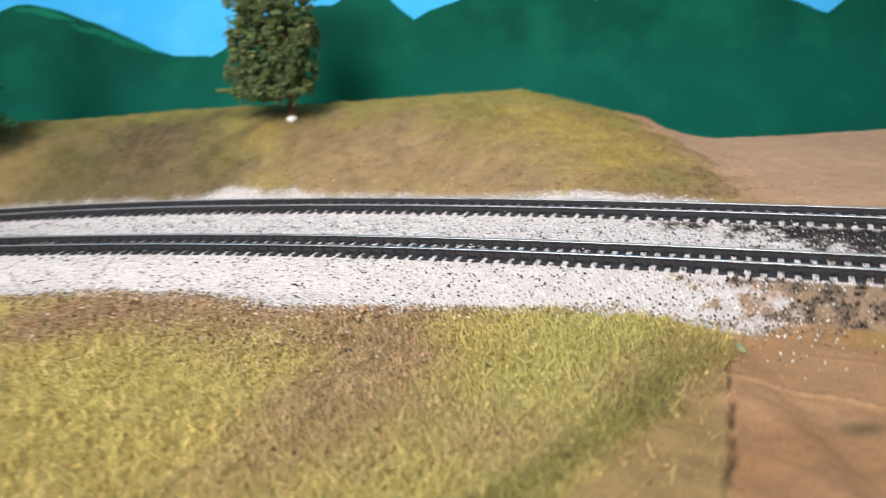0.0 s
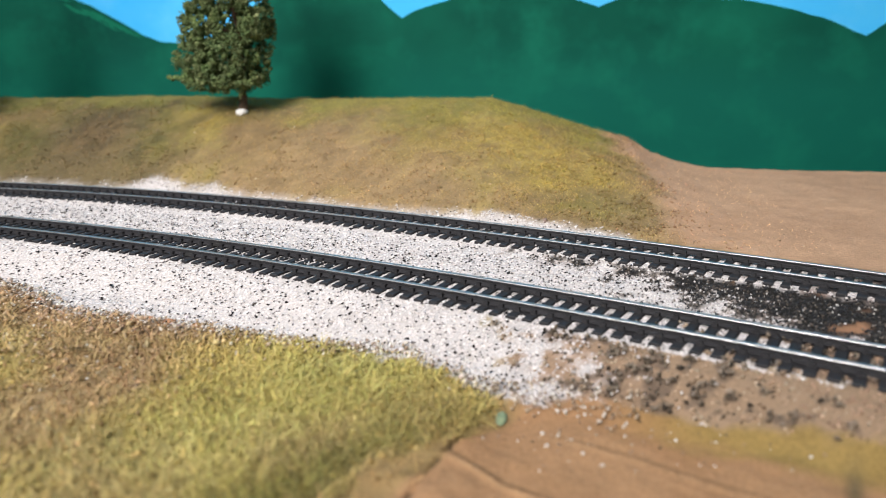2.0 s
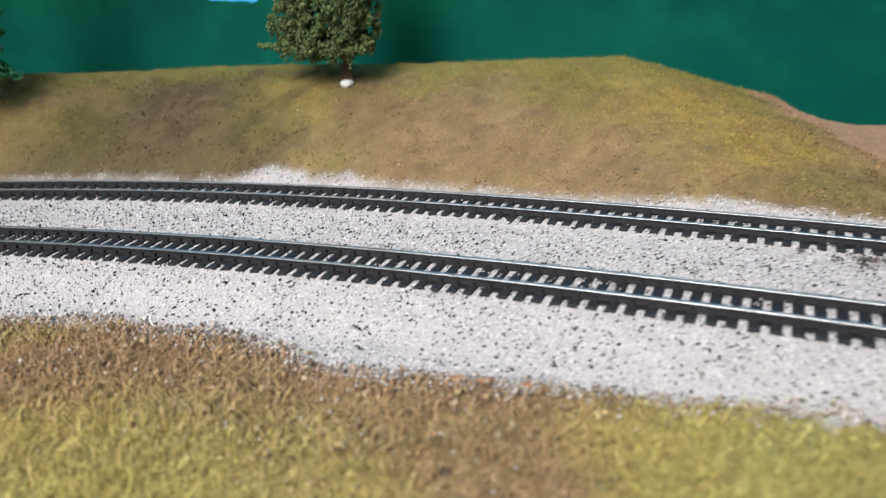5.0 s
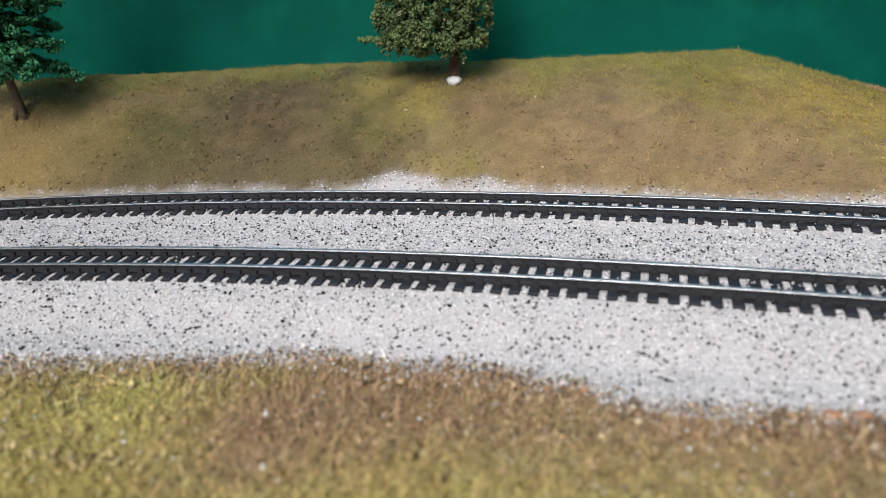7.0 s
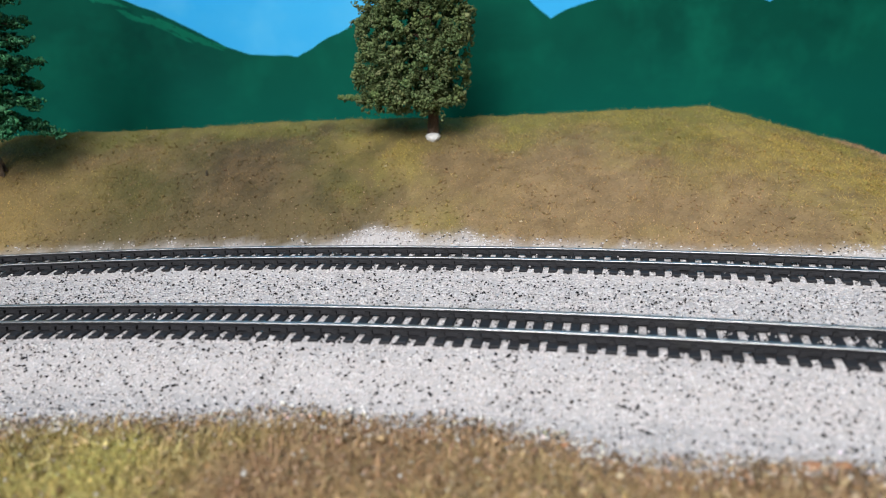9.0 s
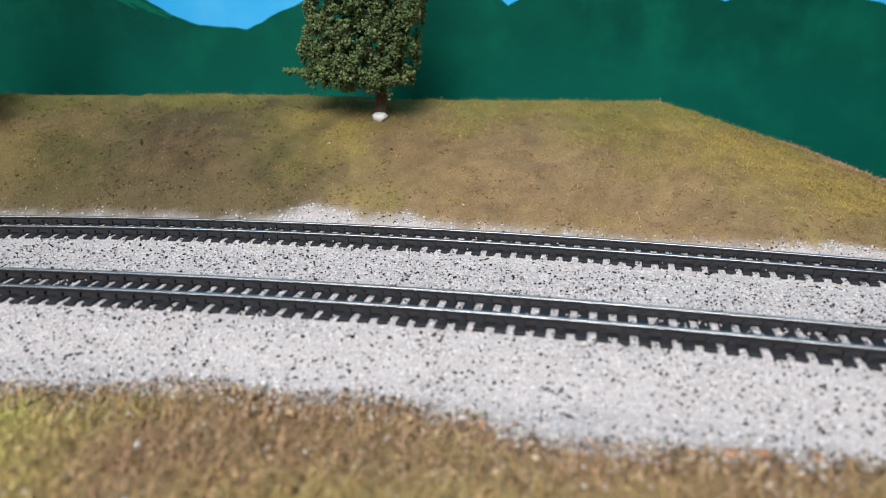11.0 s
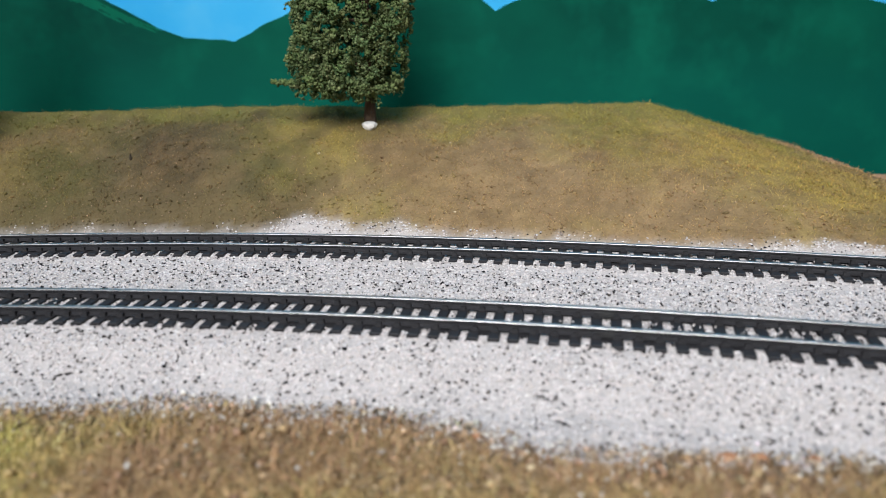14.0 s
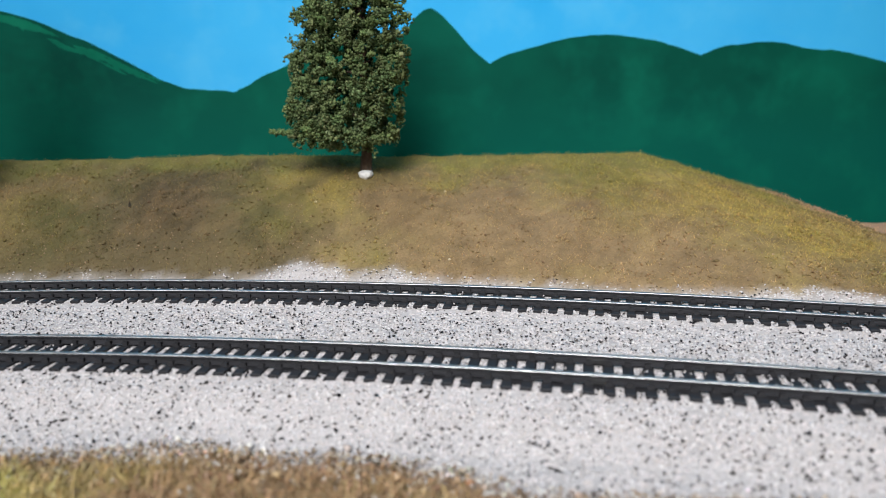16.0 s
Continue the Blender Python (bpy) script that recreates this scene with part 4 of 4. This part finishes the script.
def limb(bm, a, b, ra, rb, sides=8, wobble=0.0, r=None):
    """A tapered limb from a to b."""
    a, b = Vector(a), Vector(b)
    q = (b - a).to_track_quat("Z", "Y")
    rings = []
    for k in range(5):
        t = k / 4
        c = a.lerp(b, t) + (Vector((r.uniform(-1, 1), r.uniform(-1, 1), 0)) * wobble if r and 0 < k < 4 else Vector())
        rad = ra + (rb - ra) * t
        rings.append([bm.verts.new(c + q @ Vector((math.cos(2 * math.pi * i / sides) * rad * (0.85 + 0.3 * ((i * 7 + k) % 3) / 2), math.sin(2 * math.pi * i / sides) * rad, 0))) for i in range(sides)])
    for u, v in zip(rings, rings[1:]):
        for i in range(sides):
            bm.faces.new((u[i], u[(i + 1) % sides], v[(i + 1) % sides], v[i]))
    bm.faces.new(rings[0][::-1])
    bm.faces.new(rings[-1])


def leafy_tree(x, y, z):
    t = thing("leafy_tree", x, y, z, label="model deciduous tree with clumped olive-green foam foliage", category="tree")
    r = random.Random(4)
    bm = bmesh.new()
    limb(bm, (0.03, 0, -0.1), (0.08, 0, 1.2), 0.2, 0.13, wobble=0.03, r=r)
    limb(bm, (0.08, 0, 1.15), (-0.35, 0, 7.4), 0.15, 0.03, wobble=0.12, r=r)
    for k in range(26):
        h = r.uniform(1.3, 6.5)
        a = r.uniform(0, 2 * math.pi)
        reach = r.uniform(0.4, 0.9) * (1 if h < 4.5 else 0.6)
        limb(bm, (0.05, 0, h), (math.cos(a) * reach - 0.3, math.sin(a) * reach, h + r.uniform(0.1, 0.7)), 0.06, 0.015, 5, 0.04, r)
    part("trunk", bm, M_BARK, t, "brown trunk and limbs")
    # uneven column of foam clumps
    g = np.random.default_rng(12)
    n = 1250
    h = np.r_[g.uniform(1.0, 7.9, n - 50), g.uniform(0.75, 1.2, 50)]
    wide = np.interp(h, (0.75, 0.95, 1.3, 2.2, 3.2, 4.2, 5.2, 6.2, 7.2, 7.9), (0.9, 1.5, 1.78, 1.74, 1.78, 1.7, 1.5, 1.15, 0.65, 0.15))
    a = g.uniform(0, 2 * math.pi, n)
    rad = wide * g.uniform(0.1, 1.0, n) ** 0.48 * (1 + 0.06 * np.sin(3 * a + h * 1.7) + 0.06 * np.sin(5 * a - h * 2.3))
    c = np.stack([rad * np.cos(a) - 0.58 * smoothstep(0.3, 0.9, h) + 0.2 * smoothstep(1.5, 3.5, h) + 0.07 * np.sin(h * 2.6), rad * np.sin(a) * 0.9, h], -1)
    tip = np.array([(-2.2 - 0.11 * k, -0.3, 1.25 + 0.03 * (k % 2)) for k in range(6)])
    flake_cloud("crown", np.r_[c, tip], np.r_[g.uniform(0.11, 0.22, n), np.full(6, 0.06)], 30, (0.031, 0.067), M_FOAM, t, 13, 1.0, ragged=0.42, stretch=0.38)
    # lump of plaster at its foot
    bm = bmesh.new()
    bmesh.ops.create_icosphere(bm, subdivisions=3, radius=1)
    for v in bm.verts:
        v.co = Vector((v.co.x * 0.22 * (1 + 0.35 * v.co.z), v.co.y * 0.2 - 0.18, v.co.z * 0.15 - 0.07)) * (1 + 0.18 * noise.noise(v.co * 2.2))
    part("plaster_foot", bm, M_PLASTER, t, "white plaster lump round the foot", True)
    return t


def conifer(x, y, z):
    t = thing("conifer", x, y, z, label="model fir tree with drooping dark green flocked branches", category="tree")
    r = random.Random(9)
    g = np.random.default_rng(19)
    bm = bmesh.new()
    limb(bm, (0.02, 0, -0.1), (-0.16, 0, 1.7), 0.15, 0.11, 9, 0.03, r)
    limb(bm, (-0.16, 0, 1.6), (-0.05, 0, 8.7), 0.13, 0.03, wobble=0.05, r=r)
    for k in range(5):
        a = 0.5 + 2 * math.pi * k / 5
        limb(bm, (0.02, 0, 0.55), (0.02 + math.cos(a) * 0.24, math.sin(a) * 0.24, -0.1), 0.07, 0.05, 6, 0.01, r)
    part("trunk", bm, M_BARK, t, "thin brown trunk")
    centres = []
    twigs = bmesh.new()
    for h in np.arange(1.72, 8.6, 0.56):
        reach = 1.8 * (1 - (h - 1.72) / 7.6) ** 0.75
        count = 12 if h < 5 else 9
        turn = r.uniform(0, 6.28)
        for k in range(count):
            a = turn + 2 * math.pi * k / count + r.uniform(-0.25, 0.25)
            ln = reach * r.uniform(0.62, 1.1)
            drop = ln * r.uniform(0.12, 0.34 if h > 2.2 else 0.45)
            end = (math.cos(a) * ln, math.sin(a) * ln, h - drop)
            limb(twigs, (0, 0, h), end, 0.045, 0.015, 4, 0.02, r)
            for s in np.linspace(0.25, 1.0, max(3, int(ln / 0.22))):
                for q in (-1, 0, 1):
                    sp = q * 0.34 * (1.15 - s) * ln * 0.6
                    centres.append((end[0] * s - math.sin(a) * sp, end[1] * s + math.cos(a) * sp, h - drop * s + r.uniform(-0.1, 0.1)))
    part("branches", twigs, M_BARK, t)
    c = np.array(centres)
    flake_cloud("needles", c, g.uniform(0.14, 0.28, len(c)), 14, (0.034, 0.072), M_NEEDLE, t, 23, 0.42, ragged=0.3, stretch=0.4)
    return t


leafy_tree(-5.84, 31.5, float(ground_z(np.array([-5.84]), np.array([31.5]))[0]) + 0.05)
conifer(-18.85, 30.8, float(ground_z(np.array([-18.85]), np.array([30.8]))[0]))


# ---- small things ----
def lump(name, x, y, sx, sy, sz, material, label, category, seed, **tags):
    bm = bmesh.new()
    bmesh.ops.create_icosphere(bm, subdivisions=2, radius=1)
    for v in bm.verts:
        v.co = Vector((v.co.x * sx, v.co.y * sy, v.co.z * sz)) * (1 + 0.3 * noise.noise(v.co * 1.7 + Vector((seed, 0, 0))))
    ob = part(name, bm, material, None, label, True)
    ob.location = (x * CM, y * CM, (float(ground_z(np.array([x]), np.array([y]))[0]) + sz * 0.35) * CM)
    return tagged(ob, label, category, **tags)


for k, (x, y, s) in enumerate(((-7.36, 30.28, 0.045), (-3.46, 30.5, 0.04), (-3.8, 27.1, 0.04), (-4.37, 16.15, 0.06), (-9.0, 18.2, 0.04))):
    lump("pebble", x, y, s, s * 0.8, s * 0.7, M_PEBBLE, "small pale stone chip lying on the turf", "pebble", k, group="stray stone chips")
lump("teal_scrap", 5.36, 12.9, 0.1, 0.22, 0.02, M_TEAL, "small teal-green painted scrap by the seam", "scrap", 31)
lump("dark_clod", -12.76, 30.7, 0.035, 0.035, 0.13, M_DARK, "small dark clod stuck in the bank", "clod", 37)
lump("dark_clod", -2.0, 13.6, 0.1, 0.09, 0.05, M_DARK, "small dark clod lying in the meadow turf", "clod", 41)
for k, (x, y, sx, sy, sz) in enumerate(((-1.87, 16.0, 0.17, 0.1, 0.09), (-1.45, 16.0, 0.15, 0.09, 0.08), (-0.8, 15.85, 0.1, 0.08, 0.06), (-4.9, 17.0, 0.08, 0.06, 0.05), (-4.3, 16.6, 0.09, 0.07, 0.05))):
    lump("clay_lump", x, y, sx, sy, sz, M_CLAY, "small red-brown clay lump at the meadow rim", "clay lump", 51 + k, group="clay lumps")
